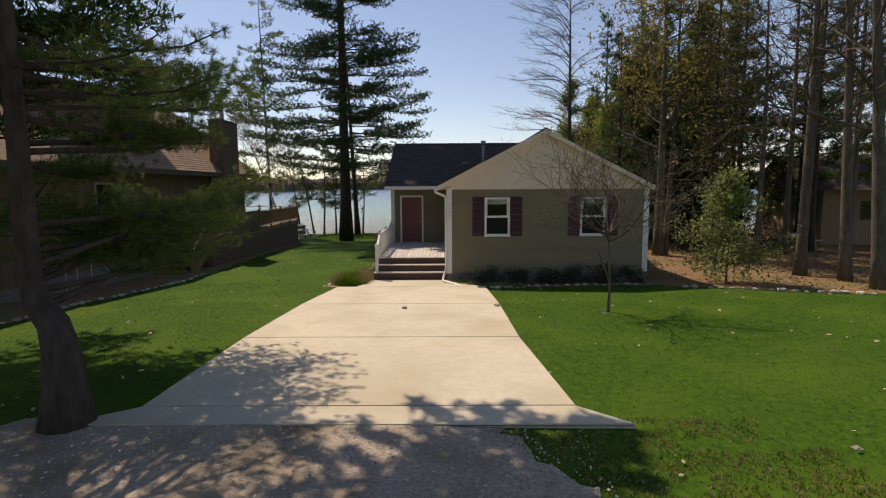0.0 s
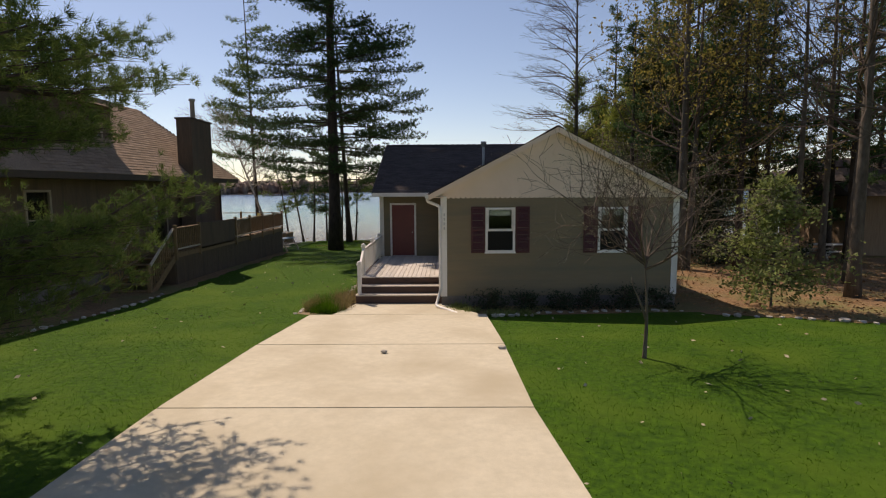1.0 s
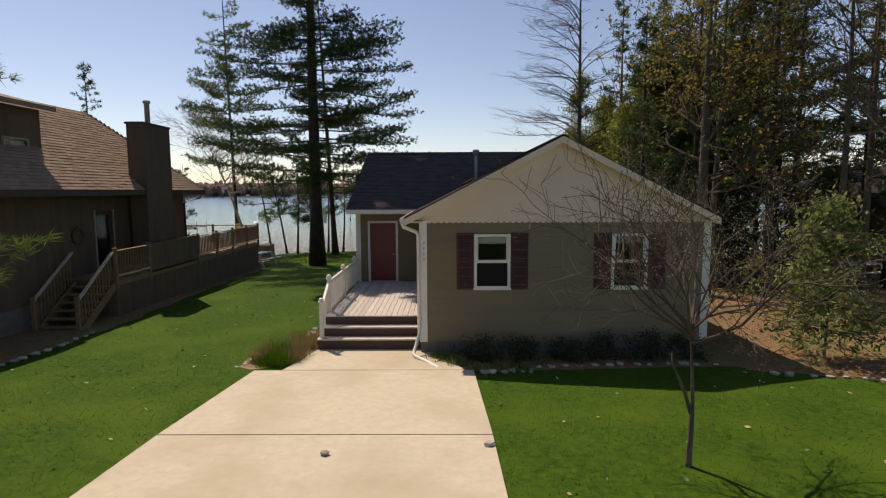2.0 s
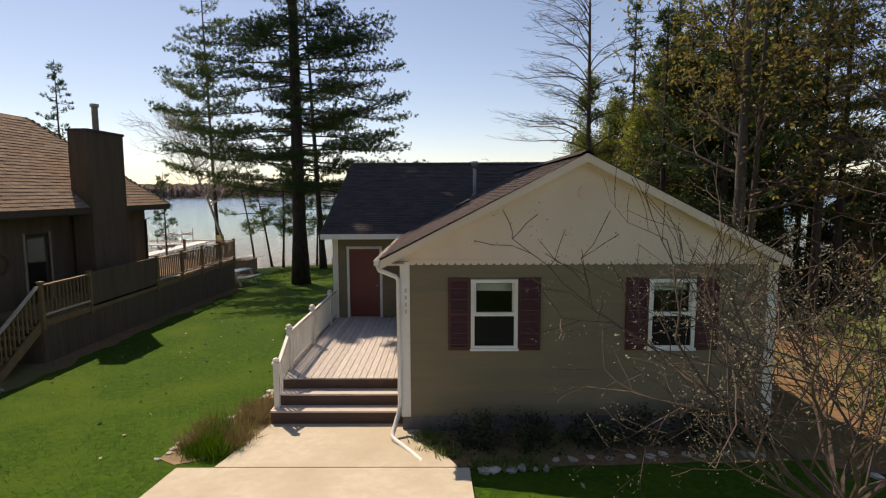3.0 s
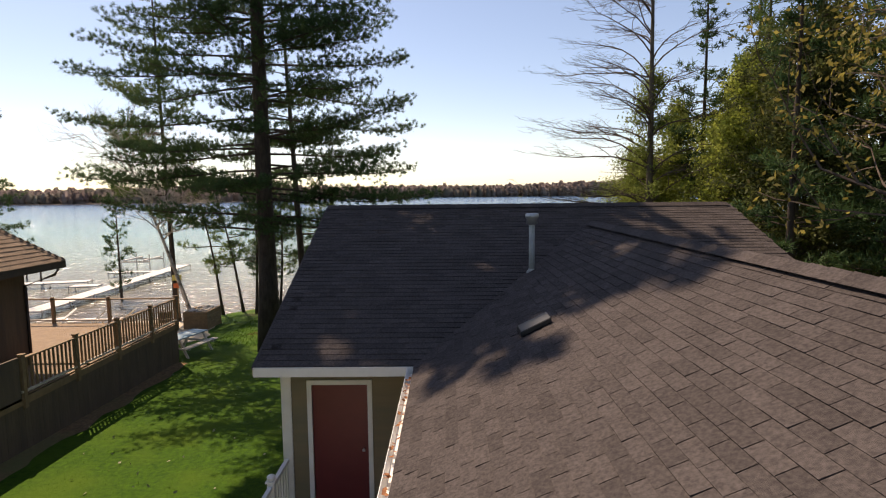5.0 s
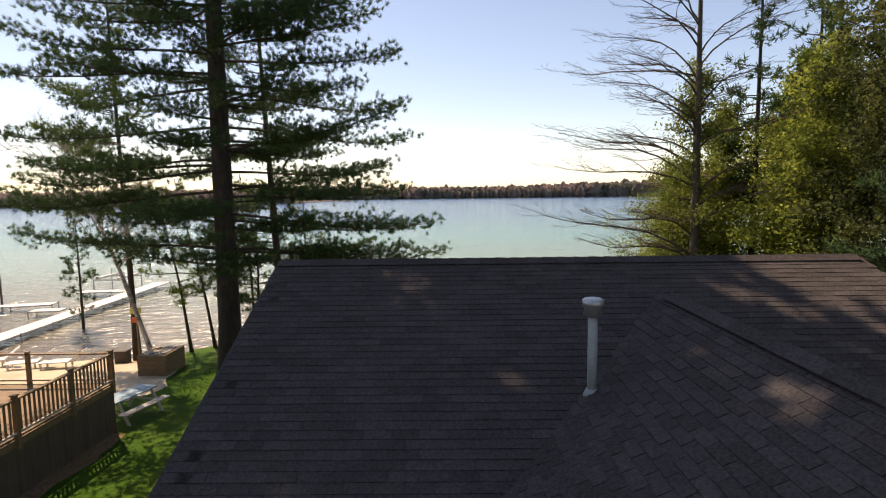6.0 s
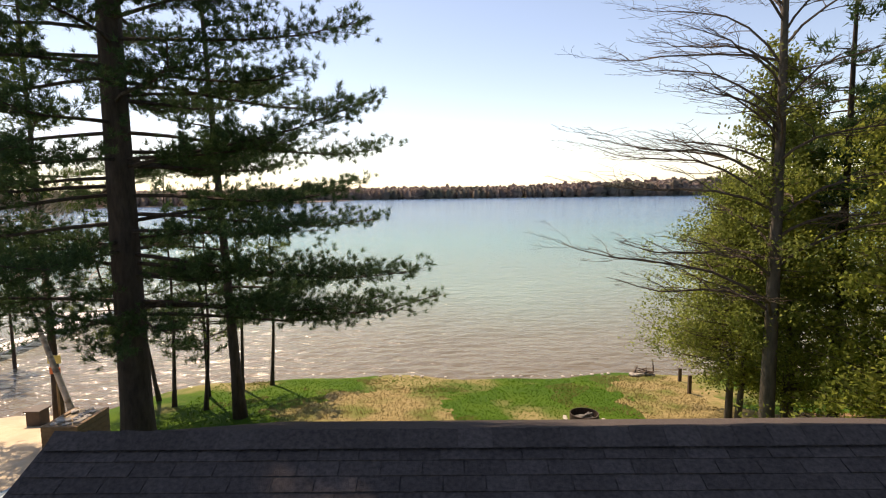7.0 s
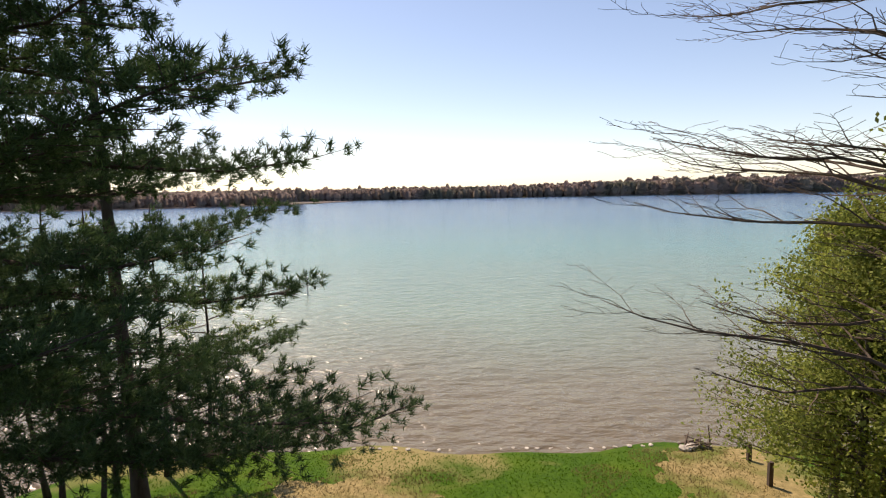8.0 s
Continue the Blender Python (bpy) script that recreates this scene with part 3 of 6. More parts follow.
part("threshold", Mesh().box(x0 - 0.02, x1 + 0.02, MY - 0.06, MY + 0.1, z0 - 0.01, z0 + 0.018), METAL, door)

# ---- roof ----
rf = Mesh()
TH = 0.06
for s in (-1, 1):
    ex = RIDGE_X + s * 3.67
    rf.prism([(RIDGE_X, -0.25, EAVE + 3.67 * SLOPE - 0.012), (ex, -0.25, EAVE - 0.012), (ex, -0.25, EAVE - 0.05), (RIDGE_X, -0.25, EAVE + 3.67 * SLOPE - 0.07)], (0, 0.026, 0), (0, 10.9, 0))
roof = part("roof", rf, SHINGLE, cottage, "weathered brown asphalt shingle roof")
mr_ = Mesh()
RX0, RX1 = -2.76, 6.98
for s in (-1, 1):
    ey = M_RIDGE_Y + s * (M_RIDGE_Y - M_EAVE_Y)
    mr_.prism([(RX0, M_RIDGE_Y, M_RIDGE_Z - 0.012), (RX0, ey, EAVE - 0.012), (RX0, ey, EAVE - 0.06), (RX0, M_RIDGE_Y, M_RIDGE_Z - 0.08)], (-0.035, 0, 0), (RX1 - RX0, 0, 0))
part("main_roof", mr_, SHINGLE, roof)


def zf(x):
    return EAVE + (3.67 - abs(x - RIDGE_X)) * SLOPE


def zm(y):
    return EAVE + (M_RIDGE_Y - M_EAVE_Y - abs(y - M_RIDGE_Y)) * M_SLOPE


EXPOSED, TAB = 0.135, 0.30
rng = random.Random(5)


def tab_mesh(length, thick):
    """A shingle tab with its butt edge at the origin, running up the slope (+y), lying flat."""
    m = Mesh()
    m.v = [(0.004, 0, 0), (TAB - 0.004, 0, 0), (TAB - 0.004, 0, thick), (0.004, 0, thick), (0.004, length, 0.0015), (TAB - 0.004, length, 0.0015)]
    m.f = [(0, 1, 2, 3), (3, 2, 5, 4), (0, 3, 4), (1, 5, 2)]
    return m


TABS = [tab_mesh(EXPOSED * 1.02, t) for t in (0.007, 0.010, 0.013)]
TAB_DATA = [t.data("shingle", SHINGLE1) for t in TABS]
joined = Mesh()


def lay(m, near):
    k = rng.randrange(3)
    if near:
        piece("shingle", TAB_DATA[k], roof, m)
    else:
        n = len(joined.v)
        joined.v += [tuple(m @ Vector(v)) for v in TABS[k].v]
        joined.f += [tuple(n + i for i in f) for f in TABS[k].f]


def frame_of(o, along, up):
    a, u = Vector(along).normalized(), Vector(up).normalized()
    n = a.cross(u)
    return Matrix(((a.x, u.x, n.x, o[0]), (a.y, u.y, n.y, o[1]), (a.z, u.z, n.z, o[2]), (0, 0, 0, 1)))


near_count = 0
for s in (-1, 1):
    cosv = 1 / math.hypot(1, SLOPE)
    rows = int(3.67 / cosv / EXPOSED)
    for r in range(rows):
        x = RIDGE_X + s * (3.67 - r * EXPOSED * cosv)
        off = (r % 2) * TAB / 2 + rng.uniform(-0.02, 0.02)
        c = 0
        while c < 40:
            y = -0.255 + c * TAB - off
            c += 1
            cut = min(1.0, (y + TAB + 0.262) / TAB)
            if cut < 0.15:
                continue
            if zf(x) < zm(min(y + 0.2, M_RIDGE_Y)) - 0.02 or y > 10.3:
                break
            up = Vector((-s, 0, SLOPE))
            near = s < 0 and -0.3 < y < 2.6 and near_count < 300 and r > 1
            near_count += near
            o = (x, y + (TAB if s < 0 else TAB * (1 - cut)), EAVE + (3.67 - abs(x - RIDGE_X)) * SLOPE - 0.008)
            lay(frame_of(o, (0, -1 if s < 0 else 1, 0), up) @ Matrix.Diagonal((cut, 1, 1, 1)), near)
cosm = 1 / math.hypot(1, M_SLOPE)
rows = int((M_RIDGE_Y - M_EAVE_Y) / cosm / EXPOSED)
for r in range(rows):
    y = M_EAVE_Y + r * EXPOSED * cosm
    off = (r % 2) * TAB / 2 + rng.uniform(-0.02, 0.02)
    for c in range(36):
        x = RX0 + c * TAB - off
        if x + TAB > RX1 + 0.1 or x < RX0 - 0.2 or (abs(x + 0.15 - RIDGE_X) < 3.67 and zf(x + 0.15) > zm(y) + 0.05):
            continue
        lay(frame_of((max(x, RX0), y, zm(y) - 0.008), (1, 0, 0), (0, 1, M_SLOPE)), False)
part("shingle_layer", joined, SHINGLE, roof, kind="stuff")
cap_m = Mesh()
cap_m.v = [(0, -0.15, -0.06), (0.3, -0.15, -0.06), (0.3, 0, 0.018), (0, 0, 0.03), (0, 0.15, -0.06), (0.3, 0.15, -0.06)]
cap_m.f = [(0, 1, 2, 3), (3, 2, 5, 4), (0, 3, 4)]
cap = cap_m.data("ridge_cap", SHINGLE1)
x = RX0
while x < RX1 - 0.28:
    piece("ridge_cap", cap, roof, pose(x, M_RIDGE_Y, M_RIDGE_Z + 0.02))
    x += 0.26
y = -0.2
while y < 9.6:
    piece("ridge_cap", cap, roof, pose(RIDGE_X, y + 0.3, EAVE + 3.67 * SLOPE + 0.03, 0, 0, -90))
    y += 0.26
fs = Mesh()
fs.box(RX0, -0.36, M_EAVE_Y - 0.03, M_EAVE_Y + 0.0, EAVE - 0.16, EAVE - 0.02)
fs.box(RX0, 0.0, M_EAVE_Y, MY, EAVE - 0.17, EAVE - 0.155)
fs.box(RX0 - 0.02, RX0 + 0.0, M_EAVE_Y, M_RIDGE_Y, EAVE - 0.16, EAVE - 0.12)
part("fascia", fs, WHITE, roof, "white fascia board")
rb = Mesh()
for s in (-1, 1):
    ey = M_RIDGE_Y + s * (M_RIDGE_Y - M_EAVE_Y)
    rb.prism([(RX0 - 0.022, M_RIDGE_Y, M_RIDGE_Z - 0.02), (RX0 - 0.022, ey, EAVE - 0.02), (RX0 - 0.022, ey, EAVE - 0.16), (RX0 - 0.022, M_RIDGE_Y, M_RIDGE_Z - 0.16)], (0, 0, 0), (0.02, 0, 0))
part("rake_fascia", rb, GABLE, roof)


# gutter, downspout, vent pipe, roof vent
gx, gy0, gy1, gzt = -0.37, -0.27, M_EAVE_Y - 0.04, EAVE - 0.03
gut = Mesh()
prof = [(0.0, 0.0), (0.0, -0.10), (-0.075, -0.10), (-0.105, -0.03), (-0.105, 0.0), (-0.098, 0.0), (-0.098, -0.028), (-0.07, -0.092), (-0.008, -0.092), (-0.008, 0.0)]
gut.prism([(gx + u, gy0, gzt + w) for u, w in prof], (0, 0, 0), (0, gy1 - gy0, 0))
gut.box(gx - 0.1, gx, gy0, gy0 + 0.006, gzt - 0.1, gzt)
gutter = part("gutter", gut, WHITE, cottage, "white eave gutter with fallen leaves")
gl = Mesh()
for k in range(60):
    y = rng.uniform(gy0 + 0.1, gy1 - 0.3)
    a = rng.uniform(0, 6.28)
    p = Vector((gx - 0.05 + rng.uniform(-0.03, 0.03), y, gzt - 0.04 + rng.uniform(0, 0.04)))
    u, w = Vector((math.cos(a), math.sin(a), rng.uniform(-0.4, 0.4))) * 0.035, Vector((-math.sin(a), math.cos(a), rng.uniform(-0.4, 0.4))) * 0.025
    gl.quad(p - u, p - w, p + u, p + w)
part("leaf_litter", gl, mat("rust_leaves", (0.22, 0.07, 0.025), (0.36, 0.15, 0.05), 9, 0.85), gutter, kind="stuff")
ds = Mesh()
ds.tube([(-0.42, -0.1, 2.83), (-0.42, -0.1, 2.76), (-0.40, -0.1, 2.70), (-0.10, -0.095, 2.58), (-0.055, -0.09, 2.52), (-0.05, -0.09, 1.2), (-0.05, -0.09, 0.16), (-0.055, -0.11, 0.08), (-0.15, -0.42, -0.20),
         (-0.16, -0.50, -0.255), (-0.10, -0.60, -0.275), (0.22, -1.05, -0.285), (0.40, -1.32, -0.30), (0.40, -1.44, -0.315)], [0.042] * 12 + [0.046, 0.05], 8)
part("downspout", ds, WHITE, cottage, "white downspout kicked out over the drive", True)
pv = Mesh()
pz = zm(8.08)
pv.tube([(1.74, 8.08, pz - 0.2), (1.74, 8.08, pz + 0.98)], [0.055, 0.055], 14)
pipe = part("vent_pipe", pv, PIPEGREY, roof, "grey metal vent pipe with a round cap", True)
part("pipe_cap", Mesh().tube([(1.74, 8.08, pz + 0.93), (1.74, 8.08, pz + 0.95), (1.74, 8.08, pz + 1.03), (1.74, 8.08, pz + 1.07), (1.74, 8.08, pz + 1.13), (1.74, 8.08, pz + 1.145)], [0.07, 0.11, 0.10, 0.125, 0.125, 0.09], 18), METAL, pipe, "galvanised pipe cap", True)
part("boot", Mesh().tube([(1.74, 8.06, pz - 0.06), (1.74, 8.08, pz + 0.06), (1.74, 8.08, pz + 0.09)], [0.14, 0.085, 0.065], 14), PIPEGREY, pipe, "rubber pipe boot", True)
bx, by = 1.25, 4.6
bz = zf(bx)
rvm = Mesh()
rvm.prism([(bx - 0.2, by - 0.17, bz - 0.09), (bx - 0.2, by + 0.17, bz - 0.09), (bx + 0.18, by + 0.17, bz + 0.10), (bx + 0.18, by - 0.17, bz + 0.10)], (0, 0, 0), (0, 0, 0.07))
part("roof_vent", rvm, BLACK, roof, "low black roof vent", bevel=0.01)

# ---- deck, steps, railing ----
deck = thing("front_deck", (-1.3, 3.5, -0.3), "weathered wooden entry deck with three brown steps", "deck")
DY0 = 0.86
board = Mesh().box(-0.066, 0.066, DY0 - 0.02, MY - 0.04, DECK - 0.03, DECK).data("deck_board", DECKWOOD)
bevelled(board, 0.004)
for k in range(18):
    piece("deck_board", board, deck, pose(-2.43 + k * 0.1405, rng.uniform(-0.006, 0.006), rng.uniform(-0.002, 0.001)))
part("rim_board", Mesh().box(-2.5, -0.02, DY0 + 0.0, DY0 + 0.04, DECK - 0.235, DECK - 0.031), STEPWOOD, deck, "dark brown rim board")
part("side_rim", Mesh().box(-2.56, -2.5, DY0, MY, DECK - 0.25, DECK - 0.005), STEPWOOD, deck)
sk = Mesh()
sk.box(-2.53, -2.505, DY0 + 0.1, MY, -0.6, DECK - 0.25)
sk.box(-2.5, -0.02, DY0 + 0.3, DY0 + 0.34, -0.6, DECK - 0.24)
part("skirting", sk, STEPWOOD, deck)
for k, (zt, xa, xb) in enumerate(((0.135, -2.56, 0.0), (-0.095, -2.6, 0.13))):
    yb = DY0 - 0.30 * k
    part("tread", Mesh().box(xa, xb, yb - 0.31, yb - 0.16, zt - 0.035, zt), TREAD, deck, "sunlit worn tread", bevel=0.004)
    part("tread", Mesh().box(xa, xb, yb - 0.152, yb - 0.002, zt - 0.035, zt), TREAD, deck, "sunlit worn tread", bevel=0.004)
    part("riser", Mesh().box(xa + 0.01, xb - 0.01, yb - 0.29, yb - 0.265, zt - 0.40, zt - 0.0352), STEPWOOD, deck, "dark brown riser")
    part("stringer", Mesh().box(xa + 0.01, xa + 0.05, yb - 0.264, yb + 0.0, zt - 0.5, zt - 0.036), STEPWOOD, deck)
rail = thing("deck_railing", (-2.5, 3, DECK), "white vinyl deck railing with square balusters", "railing")
PX = -2.50


def rail_post(y, z0, z1):
    p = part("post", Mesh().box(PX - 0.05, PX + 0.05, y - 0.05, y + 0.05, z0, z1), WHITE, rail, bevel=0.004)
    c = Mesh()
    c.box(PX - 0.068, PX + 0.068, y - 0.068, y + 0.068, z1, z1 + 0.025)
    c.tube([(PX, y, z1 + 0.025), (PX, y, z1 + 0.045), (PX, y, z1 + 0.075), (PX, y, z1 + 0.10), (PX, y, z1 + 0.115)], [0.045, 0.06, 0.065, 0.045, 0.015], 10)
    part("post_cap", c, WHITE, p, smooth=False)


for y, a, b in ((0.42, -0.33, 0.80), (1.36, DECK, 1.24), (3.36, DECK, 1.24), (5.41, DECK, 1.24)):
    rail_post(y, a, b)
bal = Mesh().box(-0.018, 0.018, -0.018, 0.018, 0, 0.70).data("baluster", WHITE)
for ya, yb in ((1.41, 3.31), (3.41, 5.36), (5.46, 6.24)):
    part("top_rail", Mesh().box(PX - 0.03, PX + 0.03, ya, yb, 1.13, 1.19), WHITE, rail)
    part("bottom_rail", Mesh().box(PX - 0.022, PX + 0.022, ya, yb, DECK + 0.06, DECK + 0.11), WHITE, rail)
    n = max(2, int((yb - ya) / 0.115))
    for k in range(n):
        piece("baluster", bal, rail, pose(PX, ya + (k + 0.5) * (yb - ya) / n, DECK + 0.09))
sl = Mesh()
sl.prism([(PX - 0.03, 0.47, 0.66), (PX - 0.03, 1.31, 1.12), (PX - 0.03, 1.31, 1.18), (PX - 0.03, 0.47, 0.72)], (0, 0, 0), (0.06, 0, 0))
part("stair_rail", sl, WHITE, rail)
for k in range(7):
    y = 0.53 + k * 0.12
    zt = 0.68 + (y - 0.47) * 0.548
    zb = max(DECK if y > DY0 else -0.1, zt - 0.72)
    piece("baluster", bal, rail, pose(PX, y, zb) @ Matrix.Diagonal((1, 1, (zt - zb) / 0.7, 1)))


# ---- trees ----
def blades(points, dirs, count, length, width, spread, seed):
    """Thin needle-like triangles fanning out from each point round its direction."""
    r = np.random.default_rng(seed)
    p = np.repeat(np.asarray(points, float).reshape(-1, 3), count, axis=0)
    d = np.repeat(np.asarray(dirs, float).reshape(-1, 3), count, axis=0)
    d = d + spread * r.normal(size=d.shape)
    d /= np.linalg.norm(d, axis=1, keepdims=True) + 1e-9
    side = np.cross(d, r.normal(size=d.shape))
    side /= np.linalg.norm(side, axis=1, keepdims=True) + 1e-9
    ln = length * r.uniform(0.6, 1.2, (len(p), 1))
    w = width * r.uniform(0.7, 1.3, (len(p), 1))
    p = p + 0.15 * length * r.normal(size=p.shape)
    return np.stack([p - side * w, p + side * w, p + d * ln], axis=1)


def leaves(points, count, size, scatter, seed, flat=0.0):
    """Small diamond leaves scattered round each point."""
    r = np.random.default_rng(seed)
    p = np.repeat(np.asarray(points, float).reshape(-1, 3), count, axis=0)
    p = p + scatter * r.normal(size=p.shape)
    a = r.normal(size=p.shape)
    a[:, 2] *= 1 - flat
    a /= np.linalg.norm(a, axis=1, keepdims=True) + 1e-9
    b = np.cross(a, r.normal(size=p.shape))
    b /= np.linalg.norm(b, axis=1, keepdims=True) + 1e-9
    s = size * r.uniform(0.6, 1.3, (len(p), 1))
    return np.stack([p - a * s, p - b * s * 0.5, p + a * s, p + b * s * 0.5], axis=1)


def trunk_line(x, y, z0, h, lean, bend, rnd, n=10):
    pts = []
    for i in range(n + 1):
        t = i / n
        pts.append(Vector((x + lean[0] * t + bend * math.sin(t * 5 + rnd.random() * 0.3) * 0.5 * t, y + lean[1] * t + bend * math.cos(t * 4) * 0.3 * t, z0 + h * t)))
    return pts


def along(pts, t):
    k = min(max(t, 0), 0.9999) * (len(pts) - 1)
    i = int(k)
    return pts[i].lerp(pts[i + 1], k - i)


def pine(name, x, y, h, r, base, reach, seed, label, lean=(0, 0), bend=0.0, gap=0.62, dense=1.0, needle=0.24, width=0.016, material=None,
         bark=None, group="", boughs=(), top=0.25, droop=0.12, skip=0.15, per=12, base_pts=None, one_side=None, tuft=1.0, full=0.75, puff=0.10, whorl=(2, 3, 3, 4), coarse=99.0, coarse_size=(0.28, 0.04), rises=(0.0, 0.28), curve=0.22):
    """A pine: tapered trunk, whorls of limbs and flat plumes of needles with gaps between them."""
    rnd = random.Random(seed)
    z0 = gz(x, y) - 0.15
    tree = thing(name, (x, y, z0 + 0.15), label, "tree", group)
    pts = base_pts or trunk_line(x, y, z0, h, lean, bend, rnd)
    n = len(pts) - 1
    tm = Mesh().tube(pts, [max(r * (1 - 0.86 * (i / n) ** 0.9) * (1.35 if i == 0 else 1), 0.02) for i in range(n + 1)], 10)
    limbs = Mesh()
    P, D, PC, DC = [], [], [], []
    z = base
    todo = []
    while z < h - 0.3:
        for k in range(rnd.choice(whorl)):
            if rnd.random() > skip:
                f = (z - base) / max(h - base, 0.1)
                L = reach * ((1 - f) ** full * (1 - top) + top * (1 - f)) * rnd.uniform(0.55, 1.12) * min(1, 0.55 + 2.2 * f)
                az = rnd.uniform(0, 2 * math.pi)
                if one_side is not None and rnd.random() < 0.6:
                    az = one_side + rnd.gauss(0, 0.7)
                todo.append((z + rnd.uniform(-0.2, 0.2), az, max(L, 0.35)))
        z += gap * rnd.uniform(0.7, 1.3)
    todo += [(b[0], radians(b[1]), b[2]) for b in boughs]
    for z, az, L in todo:
        t = z / h
        zs = [p.z for p in pts]
        i = max(k for k in range(len(pts) - 1) if zs[k] <= z0 + z or k == 0)
        p0 = pts[i].lerp(pts[i + 1], min(max((z0 + z - zs[i]) / (zs[i + 1] - zs[i]), 0), 1))
        out = Vector((math.cos(az), math.sin(az), 0))
        side = Vector((-out.y, out.x, 0))
        rise = rnd.uniform(*rises) - droop * 0.5
        # unseen upper boughs get broad blades, and extra length on the tallest tree, for shadow
        far_up = z > coarse
        L *= 1.22 if far_up and h > 30 else 1
        line = []
        m = 5
        for i in range(m + 1):
            u = i / m
            line.append(p0 + out * L * u + Vector((0, 0, L * (rise * u - droop * u * u + curve * u ** 4))) + side * L * 0.14 * math.sin(u * 3 + seed + z * 2) * u)
        rb_ = min(0.05, 0.012 + 0.011 * L)
        limbs.tube(line, [rb_ * (1 - 0.8 * i / m) for i in range(m + 1)], 5, False)
        twigs = max(3, int(L * 4.2 * dense * (0.55 if far_up else 1)))
        for k in range(twigs):
            u = 0.28 + 0.72 * (k + rnd.random()) / twigs
            q = along(line, u)
            sgn = 1 if k % 2 else -1
            tl = min(L * 0.36, 1.7) * (1.15 - u * 0.7) * rnd.uniform(0.4, 1.3)
            td = (out * rnd.uniform(0.35, 0.9) + side * sgn * rnd.uniform(0.5, 1.0) + Vector((0, 0, rnd.uniform(-0.05, 0.30)))).normalized()
            if tl > 0.5:
                limbs.tube([q, q + td * tl * 0.85], [0.008, 0.004], 3, False)
            cnt = max(2, int(tl * 5.5 * tuft * (0.6 if far_up else 1)))
            for j in range(cnt):
                w = (j + 0.4) / cnt
                (PC if far_up else P).append(q + td * tl * w + Vector((rnd.gauss(0, 0.06), rnd.gauss(0, 0.06), rnd.gauss(0.04, puff))))
                (DC if far_up else D).append(td * 0.7 + Vector((0, 0, 0.45)))
        P.append(line[-1])
        D.append(out + Vector((0, 0, 0.5)))
    part("trunk", tm, bark or BARK, tree, smooth=True)
    part("branchwork", limbs, bark or BARK, tree, kind="stuff")
    tris = blades(P, D, per, needle, width, 0.72, seed)
    if PC:
        tris = np.concatenate([tris, blades(PC, DC, per // 2, *coarse_size, 0.72, seed + 1)])
    part("crown", soup("crown", tris, material or NEEDLE), None, tree, kind="stuff")
    return tree


def grow(m, tips, p, d, L, r, level, rnd, curl, up, split, sides):
    """Recursive bare branching into a mesh; collects twig ends."""
    n = 4 if level > 1 else 3
    pts = [p]
    for i in range(n):
        d = (d + Vector((rnd.gauss(0, curl), rnd.gauss(0, curl), rnd.gauss(0, curl) + up))).normalized()
        pts.append(pts[-1] + d * L / n)
    m.tube(pts, [max(r * (1 - 0.55 * i / n), 0.0035) for i in range(n + 1)], sides if level > 1 else 3, False)
    if level == 0:
        tips += [pts[-1], pts[-2]]
        return
    for k in range(split):
        q = pts[1 + (k % n)] if k < split - 1 else pts[-1]
        s = d.cross(Vector((rnd.gauss(0, 1), rnd.gauss(0, 1), rnd.gauss(0, 1)))).normalized()
        nd = (d * rnd.uniform(0.5, 1.0) + s * rnd.uniform(0.45, 0.95)).normalized()
        grow(m, tips, q, nd, L * rnd.uniform(0.5, 0.78), r * 0.52, level - 1, rnd, curl, up, split, sides)


def bare_tree(name, x, y, h, r, seed, label, lean=(0, 0), bend=0.3, first=0.3, limbs_n=12, limb=2.6, level=2, split=4, bark=None, up=0.08,
              leaf=None, leaf_n=3, leaf_size=0.06, scatter=0.16, group="", az=None, rise=0.35, twig=None, limb_r=0.3):
    """A broad-leaved tree with a trunk, forking limbs and, if given, thin leaves at the twig ends."""
    rnd = random.Random(seed)
    z0 = gz(x, y) - 0.12
    tree = thing(name, (x, y, z0 + 0.12), label, "tree", group)
    pts = trunk_line(x, y, z0, h, lean, bend, rnd, 12)
    n = len(pts) - 1
    part("trunk", Mesh().tube(pts, [max(r * (1 - 0.88 * i / n) * (1.3 if i == 0 else 1), 0.012) for i in range(n + 1)], 9), bark or GREYBARK, tree, smooth=True)
    m, tips = Mesh(), []
    for k in range(limbs_n):
        t = first + (0.97 - first) * (k + rnd.random() * 0.7) / limbs_n
        p = along(pts, t)
        a = rnd.uniform(0, 6.283) if az is None or rnd.random() < 0.35 else az + rnd.gauss(0, 0.6)
        d = Vector((math.cos(a), math.sin(a), rise + rnd.uniform(-0.15, 0.3))).normalized()
        grow(m, tips, p, d, limb * (1.15 - 0.75 * t) * rnd.uniform(0.7, 1.2), r * limb_r * (1.1 - 0.7 * t), level, rnd, 0.13, up, split, 5)
    part("branchwork", m, twig or TWIG, tree, kind="stuff")
    if leaf:
        part("crown", soup("crown", leaves(tips, leaf_n, leaf_size, scatter, seed), leaf, 4), None, tree, kind="stuff")
    return tree


